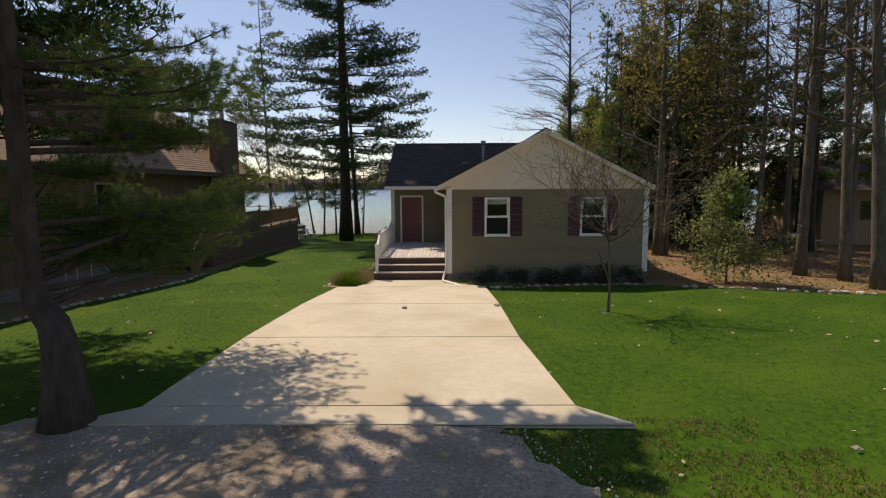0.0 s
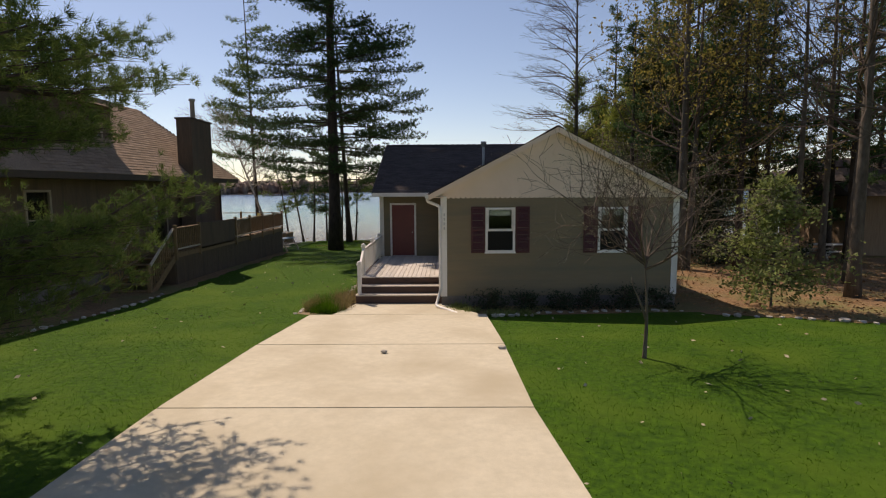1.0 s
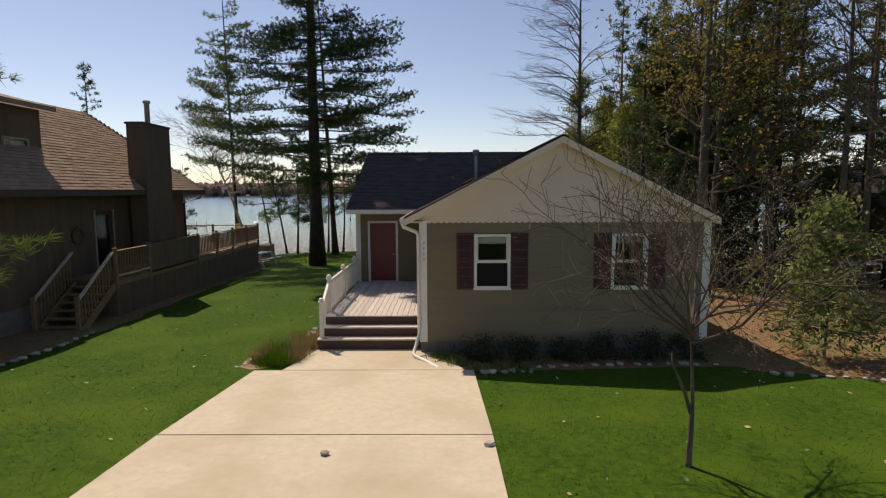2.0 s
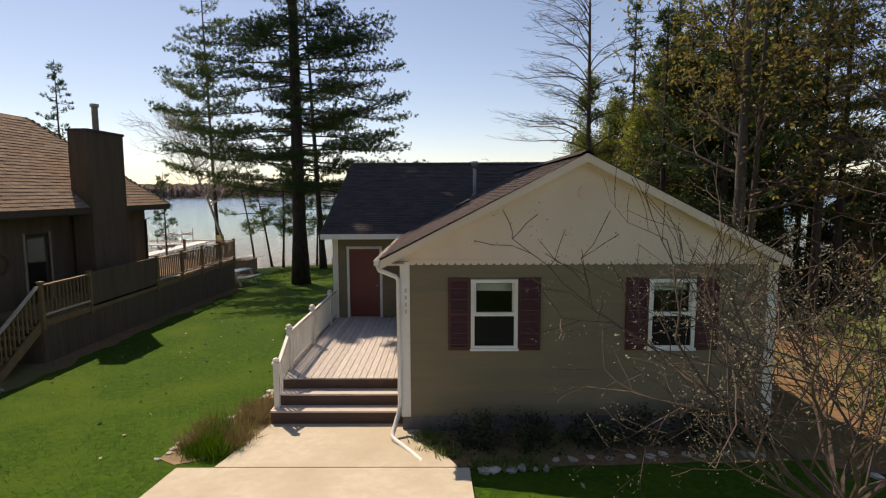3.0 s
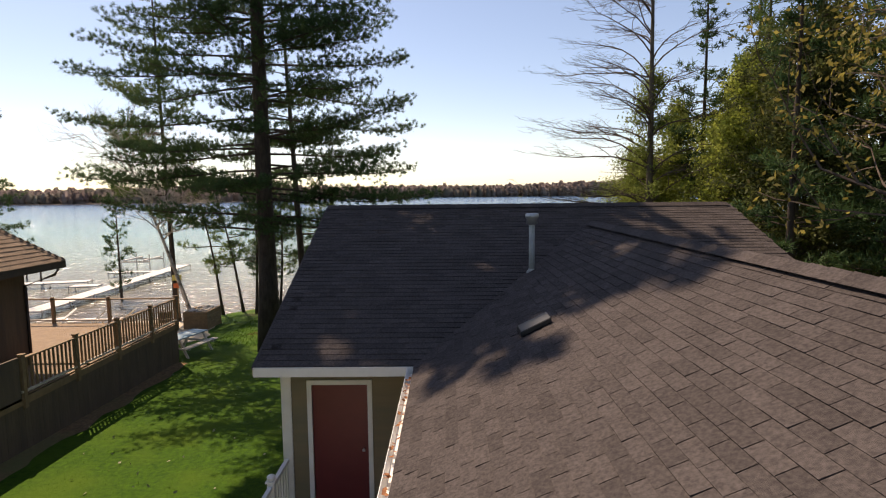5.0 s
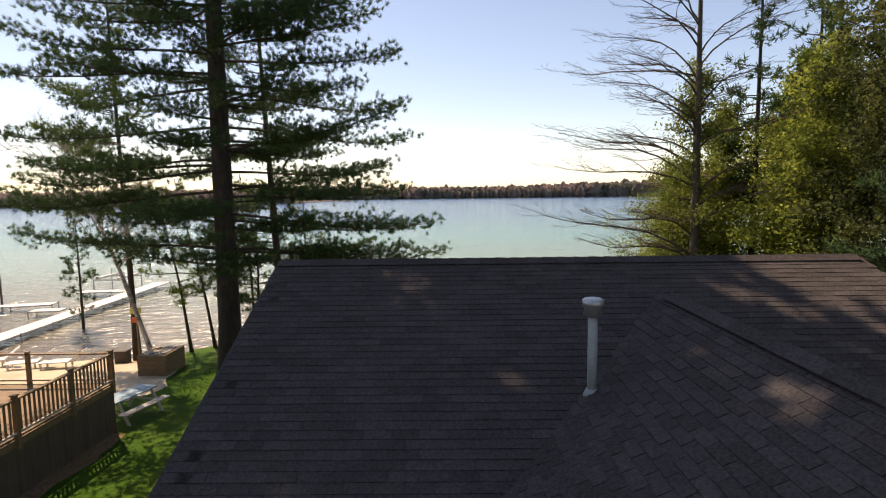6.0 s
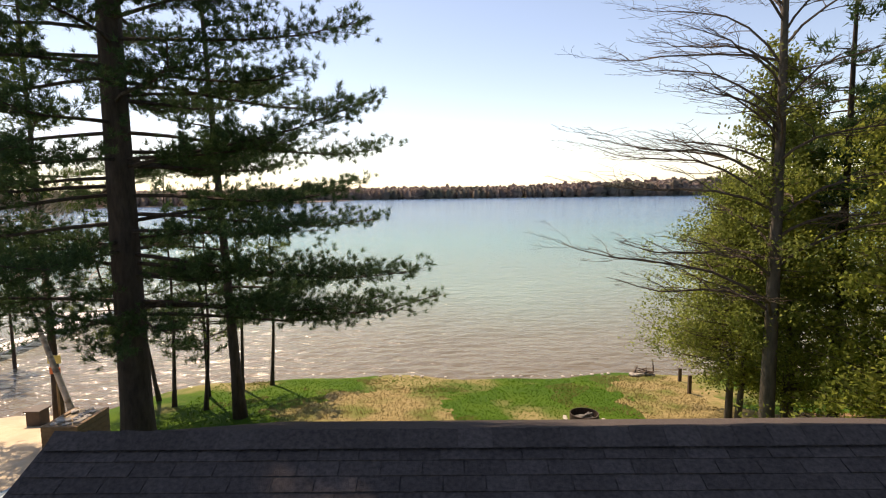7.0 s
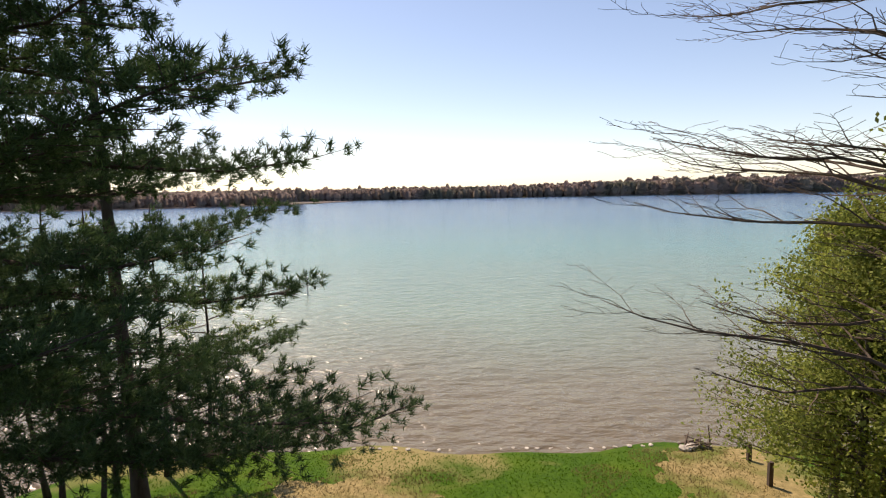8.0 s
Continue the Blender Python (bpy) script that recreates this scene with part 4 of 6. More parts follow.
def sweeping_tree(name, x, y, h, r, seed, label):
    """A leafless tree whose limbs sweep out towards the light, sag and turn up again at their tips."""
    rnd = random.Random(seed)
    z0 = gz(x, y) - 0.12
    tree = thing(name, (x, y, z0 + 0.12), label, "tree")
    pts = trunk_line(x, y, z0, h, (0, 0), 0.15, rnd, 12)
    part("trunk", Mesh().tube(pts, [max(r * (1 - 0.88 * i / 12) * (1.3 if i == 0 else 1), 0.012) for i in range(13)], 9), GREYBARK, tree, smooth=True)
    m = Mesh()

    def sweep(p, az, L, rad, sag, lift, level):
        n = 7 if level == 2 else 4
        line, q, heading = [p], p, az
        for i in range(n):
            u = (i + 0.5) / n
            heading += rnd.gauss(0, 0.24)
            slope = lift * (1 - u) ** 1.5 - sag * math.sin(math.pi * min(u * 1.15, 1)) + 0.35 * u ** 3 + rnd.gauss(0, 0.07)
            q = q + Vector((math.cos(heading), math.sin(heading), slope)).normalized() * (L / n)
            line.append(q)
        m.tube(line, [max(rad * (1 - 0.85 * i / n), 0.0045) for i in range(n + 1)], 5 if level == 2 else 3, False)
        if level == 0:
            return
        kids = 12 if level == 2 else 6
        for k in range(kids):
            u = 0.22 + 0.74 * (k + rnd.random()) / kids
            side = (1 if k % 2 else -1) * rnd.uniform(0.3, 1.15)
            sweep(along(line, u), heading + side, L * (0.42 if level == 2 else 0.45) * (1.15 - 0.6 * u) * rnd.uniform(0.6, 1.2), rad * (1 - 0.8 * u) * 0.6, rnd.uniform(-0.2, 0.25), rnd.uniform(-0.1, 0.9), level - 1)

    for k in range(54):
        t = 0.24 + 0.73 * (k + rnd.random() * 0.9) / 54
        az = math.pi + rnd.gauss(0, 0.75) if rnd.random() < 0.7 else rnd.uniform(0, 6.283)
        sweep(along(pts, t), az, 6.3 * (1.08 - 0.5 * t) * rnd.uniform(0.5, 1.1), 0.048 * (1.2 - 0.7 * t), 0.08 + 0.30 * (1 - t), rnd.uniform(0.0, 0.8) + 1.5 * t * rnd.uniform(0.4, 1.6), 2)
    part("branchwork", m, TWIG, tree, kind="stuff")
    return tree


def cedar(name, x, y, h, rad, seed, label, base=0.6, r=0.12, clumps=900, leaf=None, count=14, size=0.085, scatter=0.17, shape=0.9, group="", stems=1, bulge=0.25):
    """A dense tree of upright sprays on a tapered stem: an uneven cone of many small leaf clumps."""
    rnd = random.Random(seed)
    nr = np.random.default_rng(seed)
    z0 = gz(x, y) - 0.1
    tree = thing(name, (x, y, z0 + 0.1), label, "tree", group)
    tm = Mesh()
    for s in range(stems):
        ox, oy = (0, 0) if s == 0 else (rnd.uniform(-0.4, 0.4), rnd.uniform(-0.4, 0.4))
        tm.tube(trunk_line(x + ox, y + oy, z0, h * (0.92 if s == 0 else 0.6), (ox, oy), 0.15, rnd, 8), [max(r * (1 - 0.85 * i / 8), 0.01) for i in range(9)], 8)
    part("trunk", tm, GREYBARK, tree, smooth=True)
    limbs, P = Mesh(), []
    arms = max(24, clumps // 9)
    for k in range(arms):
        f = rnd.random() ** 0.85
        z = base + (h - base) * f
        R = rad * ((1 - f) ** shape) * min(1, bulge + 3.0 * f) * rnd.choice((0.5, 0.75, 0.95, 1.1, 1.45)) * rnd.uniform(0.8, 1.15) + 0.12
        a = rnd.uniform(0, 6.283)
        R *= 1 + 0.45 * noise.noise(Vector((1.6 * math.cos(a) + x, 1.6 * math.sin(a) + y, z * 0.55)))
        out = Vector((math.cos(a), math.sin(a), 0))
        p0 = Vector((x, y, z0 + z - 0.25 * R))
        p1 = p0 + out * R + Vector((0, 0, R * rnd.uniform(0.0, 0.4)))
        limbs.tube([p0, p0.lerp(p1, 0.6) + Vector((0, 0, -0.05 * R)), p1], [0.022, 0.012, 0.004], 4, False)
        for j in range(clumps // arms):
            u = rnd.uniform(0.3, 1.05)
            q = p0.lerp(p1, u)
            P.append(q + Vector((rnd.gauss(0, 0.13), rnd.gauss(0, 0.13), rnd.gauss(0, 0.10))) * (0.6 + 0.25 * R))
    part("branchwork", limbs, TWIG, tree, kind="stuff")
    part("crown", soup("crown", leaves(P, count, size, scatter, seed), leaf or CEDAR, 4), None, tree, kind="stuff")
    return tree


# the big pine by the shore and its companions
# Boughs above 17.5 m are unseen, added to shade the roof and deck.
pine("white_pine", -7.04, 19.35, 31, 0.40, 5.4, 6.1, 11, "tall white pine with a thick dark trunk and flat layered boughs", gap=0.98, dense=1.6, skip=0.08, per=27, needle=0.135, width=0.0072, tuft=1.5, full=0.34, puff=0.10,
     whorl=(5, 6, 6, 7), coarse=17.5, coarse_size=(0.40, 0.12), rises=(0.0, 0.26), curve=0.16, droop=0.16,
     boughs=((5.5, 17, 7.2), (5.3, 26, 5.6), (5.6, 8, 5.8), (6.7, -17, 6.6), (6.5, -6, 5.4), (7.2, -30, 5.6), (7.4, 36, 5.4), (8.0, -3, 5.2), (7.6, 10, 5.6), (8.6, -14, 5.8), (9.4, 4, 5.7), (10.5, 12, 5.6), (11.4, -6, 5.7), (12.3, -20, 5.2), (12.8, 16, 5.0), (13.6, 0, 4.8),
             (5.0, 168, 5.2), (5.6, 195, 5.6), (6.4, 180, 6.0), (7.4, 205, 6.2), (8.4, 172, 6.2), (9.4, 190, 6.4), (10.6, 165, 6.0), (11.6, 200, 5.6), (12.6, 180, 5.2), (7.0, 262, 4.6), (8.8, 282, 5.0), (10.8, 250, 4.8), (9.6, 266, 3.8), (11.3, 288, 4.0), (12.2, 258, 4.0), (13.2, 276, 3.8), (14.6, 264, 3.8), (15.6, 284, 3.8),
             (19.5, 222, 4.4), (20.3, 232, 4.6), (21.2, 216, 4.4), (22.2, 226, 4.2), (18.6, 212, 4.2)))
pine("slender_pine", -7.34, 26.1, 19, 0.21, 7.6, 3.2, 12, "slender pine leaning slightly behind the large one", lean=(-0.9, 0.3), gap=1.25, skip=0.15, dense=1.9, per=18, needle=0.15, width=0.010, tuft=1.8, puff=0.08, full=0.5, whorl=(3, 4, 5),
     boughs=((4.9, 2, 4.2), (4.5, -20, 3.4), (5.3, 170, 3.0), (6.2, 205, 3.2)))
pine("thin_pine", -14.6, 27, 20, 0.16, 8.0, 3.6, 13, "thin pine with sparse boughs near its top", lean=(-0.6, 0.4), gap=0.7, skip=0.25, per=12, dense=1.4, tuft=1.4, full=0.5, material=NEEDLE2, boughs=((7.0, 175, 3.6), (9.6, 150, 3.8)))
bare_tree("birch_tree", -13.2, 26.0, 10.4, 0.12, 14, "pale bare birch leaning outward with fine twigs", lean=(-3.6, 0.3), first=0.42, limbs_n=30, limb=3.4, level=2, split=6, bark=BIRCH, twig=BIRCH, up=0.1, limb_r=0.45)
for k, (x, y, h, lx, base) in enumerate(((-12.4, 27.8, 6.5, -1.2, 2.6), (-11.4, 28.2, 6.8, -1.5, 2.8), (-10.4, 27.4, 7.5, 0.2, 2.4), (-9.6, 28.6, 7.0, -0.3, 2.6), (-9.0, 27.0, 6.0, 0.4, 2.2), (-8.6, 29.6, 7.2, 0.1, 3.2), (-7.6, 30.4, 6.6, 0.3, 3.6))):
    pine("young_pine", x, y, h + 1.6, 0.085, base, 2.3, 30 + k, "young pine with a thin crooked stem at the shore", lean=(lx, 0.2), bend=0.3, gap=0.5, dense=1.3, per=10, material=NEEDLE2 if k % 3 == 0 else NEEDLE, group="young pines at the shore", skip=0.1)
pine("spruce_tree", -26.9, 29.9, 15.5, 0.15, 3.0, 2.6, 47, "narrow conifer beyond the brown house", gap=0.5, skip=0.1, per=9, width=0.024)
pine("spruce_tree", -21.5, 33.5, 8.0, 0.10, 2.0, 1.5, 48, "narrow conifer beyond the brown house", gap=0.5, skip=0.1, per=9, width=0.024)
# overhanging pine beside the driveway
near_line = [Vector(p) for p in ((-4.68, -12.4, -0.15), (-4.68, -12.4, 0.5), (-4.70, -12.38, 0.95), (-4.82, -12.3, 1.25), (-5.04, -12.25, 1.5), (-5.14, -12.2, 1.85), (-5.14, -12.2, 4), (-5.2, -12.2, 7), (-5.3, -12.2, 10), (-5.5, -12.2, 13))]
# The boughs near 9 m are unseen, added to shade the driveway.
pine("leaning_pine", -4.8, -12.4, 13, 0.27, 6.6, 3.2, 15, "near pine with a crooked trunk and long drooping boughs", base_pts=near_line, gap=0.55, dense=1.4, per=26, needle=0.12, width=0.0042, material=NEEDLE2,
     boughs=((1.6, 80, 4.0), (1.9, 94, 4.2), (2.1, 72, 4.2), (2.3, 86, 4.4), (2.5, 102, 4.2), (2.4, 112, 4.0), (1.8, 68, 3.8), (2.6, 76, 4.3), (2.0, 106, 4.0), (2.2, 124, 3.8),
             (3.5, 86, 3.9), (3.6, 104, 4.2), (3.9, 78, 3.9), (3.4, 118, 4.0), (4.2, 72, 4.5), (4.4, 84, 4.8), (4.5, 102, 4.6), (4.7, 70, 4.0), (4.9, 90, 4.2),
             (4.2, 0, 2.3), (4.5, -25, 2.2), (4.7, 25, 2.4), (4.0, 40, 2.4), (9.0, 73, 6.0), (8.6, 78, 5.6), (9.5, 76, 6.0), (9.3, 73, 5.4)), tuft=2.2, puff=0.07, coarse=6.2, coarse_size=(0.28, 0.06))
# Pines added out of view, only to throw shade on gravel and grass.
for k, (x, y) in enumerate(((-10.2, -8.8), (-9.6, -12.8), (-8.8, -16.2))):
    pine("shade_pine", x, y, 15, 0.26, 4.2, 6.0, 16 + k, "added unseen pine shading the foot of the driveway", gap=0.45, dense=1.5, per=8, width=0.022, tuft=1.3, group="pines by the road", full=0.5)

# sapling in the front lawn
sap = bare_tree("sapling", 3.76, -6.15, 2.1, 0.045, 21, "slender bare sapling budding in the front lawn", bend=0.12, first=0.84, limbs_n=11, limb=3.4, level=3, split=4, bark=GREYBARK, twig=TWIG, up=0.05, rise=0.6,
                leaf=BUD, leaf_n=6, leaf_size=0.010, scatter=0.035, limb_r=1.0)
stub = Mesh()
stub.tube([(3.76, -6.15, gz(3.76, -6.15) + 0.72), (3.68, -6.15, gz(3.76, -6.15) + 0.98), (3.52, -6.13, gz(3.76, -6.15) + 1.35), (3.50, -6.12, gz(3.76, -6.15) + 1.5)], [0.026, 0.022, 0.016, 0.010], 7)
part("side_stem", stub, GREYBARK, sap, "short cut side stem", True)

# woods on the other side
sweeping_tree("bare_tree", 8.76, 21.45, 18, 0.21, 22, "tall bare tree with long sweeping limbs and fine twigs")
cedar("ivy_cedar", 8.9, 21.9, 12.0, 1.15, 23, "narrow cedar climbing beside the bare stem", base=2.6, clumps=560, shape=0.5, count=20, size=0.06, leaf=GREENCEDAR)
for k, (x, y, h, rad, base, mt) in enumerate(((9.2, 24.3, 8.4, 2.3, 1.9, GREENCEDAR), (10.6, 27.0, 8.0, 2.2, 1.6, CEDAR), (11.2, 24.4, 10.5, 2.7, 1.4, GREENCEDAR), (13.2, 22.6, 12.0, 3.0, 1.2, CEDAR), (11.0, 19.0, 9.0, 2.4, 1.4, CEDAR), (13.6, 18.0, 12.5, 2.9, 1.2, SHADECEDAR),
                                              (11.4, 15.6, 11.0, 2.3, 1.0, SHADECEDAR), (15.0, 26.5, 11.0, 3.0, 1.2, CEDAR), (10.3, 23.2, 8.0, 2.0, 1.6, CEDAR), (12.6, 20.4, 12.0, 2.8, 1.4, CEDAR), (12.4, 16.8, 13.5, 2.8, 1.4, SHADECEDAR), (15.2, 14.8, 14, 2.8, 1.4, SHADECEDAR), (18.5, 24.5, 14, 3.4, 1.2, CEDAR), (16.5, 20.5, 13.0, 3.2, 1.2, SHADECEDAR))):
    cedar("cedar_tree", x, y, h, rad, 60 + k, "dense yellow-green cedar at the shore side", base=base, clumps=1300, leaf=mt, r=0.13, count=24 if k in (0, 1, 8) else 16, size=0.05 if k in (0, 1, 8) else 0.07, scatter=0.16, group="cedars by the lake", stems=2 if k == 0 else 1, shape=(0.5, 0.32, 0.6)[k % 3], bulge=0.4)
for k, (x, y, h, base, reach) in enumerate(((11.6, 11.6, 15, 3.0, 2.8), (13.6, 14.6, 17, 3.0, 3.0), (15.4, 10.6, 16, 4.0, 3.0), (17.4, 15.2, 18, 3.0, 3.2), (19.6, 19.6, 17, 4.0, 3.2), (12.6, 7.6, 14, 5.0, 2.6), (18.6, 9.4, 17, 5.0, 3.0), (21.6, 24.5, 16, 3.0, 3.2), (24.5, 15.5, 18, 5.0, 3.4), (9.9, 13.4, 12.5, 2.6, 2.0), (22.5, 8.5, 17, 2.5, 3.2), (27, 10.5, 18, 3, 3.4), (20.5, 13.5, 15, 2.0, 3.0), (26.5, 4.0, 17, 4, 3.4), (30, 20, 18, 3, 3.4), (11.9, 23.4, 16.5, 7.0, 2.3), (13.9, 22.0, 18, 7.5, 2.6), (14.8, 24.4, 17, 7.0, 2.8), (16.4, 18.6, 18, 3.0, 2.8))):
    pine("woodland_pine", x, y, h, 0.17, base, reach, 80 + k, "dark woodland pine with a straight trunk", gap=0.5, dense=1.3, per=8, width=0.024, needle=0.28, tuft=1.3, group="woodland pines", skip=0.15, coarse=16.0, material=NEEDLE2 if k % 3 == 1 else NEEDLE)
bare_tree("golden_tree", 10.3, 8.0, 15, 0.24, 24, "tall twin-stemmed tree with sparse golden leaves", bend=0.1, first=0.25, limbs_n=26, limb=3.6, level=2, split=4, leaf=GOLD, leaf_n=8, leaf_size=0.085, scatter=0.22)
bare_tree("golden_tree", 10.66, 8.1, 14, 0.14, 25, "tall twin-stemmed tree with sparse golden leaves", bend=0.2, lean=(0.5, 0.2), first=0.3, limbs_n=16, limb=3.0, level=2, split=4, leaf=GOLD, leaf_n=4, leaf_size=0.07, scatter=0.22)
bare_tree("golden_tree", 13.4, 5.0, 13, 0.14, 26, "golden-leaved tree among the trunks", first=0.35, limbs_n=18, limb=3.2, level=2, split=4, leaf=GOLD, leaf_n=3, leaf_size=0.07, scatter=0.22)
for k, (x, y, h, r, lx) in enumerate(((12.81, 1.06, 15, 0.20, 0.1), (13.34, -0.5, 15, 0.19, -0.8), (12.86, -2.62, 14, 0.22, -1.2), (14.6, 3.8, 14, 0.15, 0.4), (16.0, 0.8, 14, 0.16, 0.3), (17.6, 5.4, 15, 0.17, 0.2), (20.5, 2.2, 15, 0.18, -0.3), (22.0, 5.8, 16, 0.18, 0.3), (18.8, -1.6, 15, 0.2, -0.6), (16.2, 7.6, 16, 0.15, 0.1))):
    bare_tree("oak_tree", x, y, h, r, 100 + k, "tall leafless tree with a grey rutted trunk", lean=(lx, 0.2), bend=0.25, first=0.32, limbs_n=16, limb=4.2, level=2, split=4, up=0.08, group="leafless trees", leaf=GOLD if k in (1, 3, 5, 7) else None, leaf_n=2, leaf_size=0.05, scatter=0.15)
cedar("ornamental_tree", 9.3, -0.6, 3.6, 1.7, 27, "small pale green leafy tree on a thin stem", base=0.75, r=0.035, clumps=620, leaf=LEAF, count=9, size=0.07, scatter=0.15, shape=0.65, bulge=0.5)
cedar("understory_bush", 12.4, 9.8, 3.0, 1.6, 28, "dark bush under the woodland trees", base=0.3, r=0.03, clumps=420, leaf=SHRUB, count=10, size=0.08, shape=0.5, bulge=0.7)
cedar("understory_bush", 16.4, 12.8, 3.4, 1.9, 29, "dark bush under the woodland trees", base=0.3, r=0.03, clumps=420, leaf=SHRUB, count=10, size=0.08, shape=0.5, bulge=0.7)

# ---- far shore ----
def far_woods(name, x0, x1, yf, hf, n, seed, label):
    r = np.random.default_rng(seed)
    tris = []
    for i in range(n):
        x = r.uniform(x0, x1)
        y = yf(x) + r.uniform(0, 70)
        h = hf(x) * r.uniform(0.7, 1.1) * (1.25 if r.random() < 0.06 else 1)
        w = h * r.uniform(0.3, 0.65)
        zb = -1.5 + max(0, y - yf(x)) * 0.06
        ring = []
        for lev, (zz, ww) in enumerate(((0.0, 0.7), (0.35, 1.0), (0.7, 0.75), (1.0, 0.3))):
            ring.append([(x + w * ww * math.cos(a + lev) * r.uniform(0.7, 1.2), y + w * ww * math.sin(a + lev), zb + h * zz * r.uniform(0.93, 1.05)) for a in (0, 1.26, 2.51, 3.77, 5.03)])
        for lev in range(3):
            for k in range(5):
                a, b, c, d = ring[lev][k], ring[lev][(k + 1) % 5], ring[lev + 1][(k + 1) % 5], ring[lev + 1][k]
                tris += [a, b, c, a, c, d]
    bm = bmesh.new()
    me = soup(name, tris, HAZYWOOD)
    bm.from_mesh(me)
    bmesh.ops.remove_doubles(bm, verts=bm.verts[:], dist=0.001)
    bm.to_mesh(me)
    bm.free()
    return tagged(new(name, me), label, "woods", kind="stuff")


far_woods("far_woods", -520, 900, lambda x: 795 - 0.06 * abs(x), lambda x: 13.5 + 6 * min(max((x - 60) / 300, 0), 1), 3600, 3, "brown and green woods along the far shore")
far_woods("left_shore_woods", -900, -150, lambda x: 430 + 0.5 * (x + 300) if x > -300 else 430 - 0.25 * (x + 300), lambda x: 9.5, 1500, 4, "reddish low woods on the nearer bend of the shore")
lm = Mesh()
lm.prism([(-900, 575, -3), (-300, 425, -3), (-150, 500, -3), (-120, 700, -3), (-900, 760, -3)], (0, 0, 0), (0, 0, 2.2))
setting("far_bank", lm, HAZYWOOD, "low wooded bank on the bend of the far shore", "bank")


# ---- brown neighbouring house ----
nh = thing("brown_house", (-15, 5, -0.5), "large brown wooden house with tan shingle roof and tall chimney", "house")
NX, NY0, NY1, NZE = -11.7, -7.0, 12.8, 3.62
nw = Mesh()
HOLES = [(-0.6, 0.45, 1.35, 3.1), (6.2, 7.2, 0.78, 2.85)]
cuts = sorted({NY0, NY1, -0.6, 0.45, 6.2, 7.2})
for a, b in zip(cuts, cuts[1:]):
    z = -1.0
    for h in HOLES:
        if h[0] <= a and h[1] >= b:
            nw.box(NX - 0.16, NX, a, b, z, h[2])
            z = h[3]
    nw.box(NX - 0.16, NX, a, b, z, NZE + 0.1)
nwall = part("wall", nw, BROWNWALL, nh, "dark brown board wall")
o = Mesh()
o.box(-17.0, NX - 0.16, NY1 - 0.16, NY1, -1.0, NZE + 0.1)
o.box(-17.0, NX - 0.16, NY0, NY0 + 0.16, -0.6, NZE + 0.1)
o.box(-17.0, -16.84, NY0 + 0.16, NY1 - 0.16, -1.0, NZE + 0.1)
part("outer_wall", o, BROWNWALL, nh)
part("foundation", Mesh().box(NX + 0.003, NX + 0.05, NY0, 4.2, -0.9, 0.25), FOUND, nh, "grey block foundation")
RXA, RXB, RYA, RYB = -10.95, -17.6, NY0 - 0.6, NY1 + 0.65
RIX, PIT = (RXA + RXB) / 2, 0.96
RIZ = NZE + (RXA - RIX) * PIT
HIP = RXA - RIX
ro = Mesh()
E_ = [(RXA, RYA, NZE), (RXA, RYB, NZE), (RXB, RYB, NZE), (RXB, RYA, NZE)]
T_ = [(RIX, RYA + 0.0, RIZ), (RIX, RYB - HIP, RIZ)]
ro.quad(E_[0], E_[1], T_[1], T_[0])
ro.quad(E_[1], E_[2], T_[1])
ro.quad(E_[2], E_[3], T_[0], T_[1])
ro.quad(E_[3], E_[0], T_[0])
ro.quad(*[(p[0], p[1], p[2] - 0.05) for p in E_])
part("gable_wall", Mesh().prism([(RXA - 0.1, RYA - 0.02, NZE), (RXB + 0.1, RYA - 0.02, NZE), (RIX, RYA - 0.02, RIZ - 0.06)], (0, 0, 0), (0, 0.015, 0)), BROWNWALL, nh)
nroof = part("roof", ro, TANSHINGLE, nh, "tan shingle hip roof")
# courses of tabs on the slope over the yard and on the hip
tc = Mesh()
rng2 = random.Random(9)
cs = 1 / math.hypot(1, PIT)
EXPB, TABB = 0.15, 0.32
for r in range(int(HIP / cs / EXPB)):
    d = r * EXPB * cs
    x = RXA - d
    y = RYA + 7.0 - (r % 2) * 0.16
    while y < RYB - d - 0.1:
        o3 = Vector((x, y, NZE + d * PIT + 0.002))
        up = Vector((-1, 0, PIT)).normalized() * EXPB * 1.03
        al = Vector((0, min(TABB, RYB - d - y) - 0.006, 0))
        nn = Vector((PIT, 0, 1)).normalized() * rng2.choice((0.010, 0.014, 0.019))
        tc.quad(o3, o3 + al, o3 + al + nn, o3 + nn)
        tc.quad(o3 + nn, o3 + al + nn, o3 + al + up, o3 + up)
        y += TABB
    x = RXA - d
    while x > RXB + d + 0.1:
        o3 = Vector((x, RYB - d, NZE + d * PIT + 0.002))
        up = Vector((0, -1, PIT)).normalized() * EXPB * 1.03
        al = Vector((-TABB + 0.006, 0, 0))
        nn = Vector((0, PIT, 1)).normalized() * 0.014
        tc.quad(o3, o3 + al, o3 + al + nn, o3 + nn)
        tc.quad(o3 + nn, o3 + al + nn, o3 + al + up, o3 + up)
        x -= TABB
part("shingle_layer", tc, TANSHINGLE, nroof, kind="stuff")
hc = Mesh()
n_hip = 26
for k in range(n_hip):
    t0, t1 = k / n_hip, (k + 1.12) / n_hip
    p0 = Vector(E_[1]).lerp(Vector(T_[1]), t0) + Vector((0, 0, 0.035))
    p1 = Vector(E_[1]).lerp(Vector(T_[1]), min(t1, 1)) + Vector((0, 0, 0.02))
    hc.quad(p0 + Vector((0.02, -0.14, -0.02)), p0, p1, p1 + Vector((0.02, -0.14, -0.02)))
    hc.quad(p0, p0 + Vector((-0.14, 0.02, -0.02)), p1 + Vector((-0.14, 0.02, -0.02)), p1)
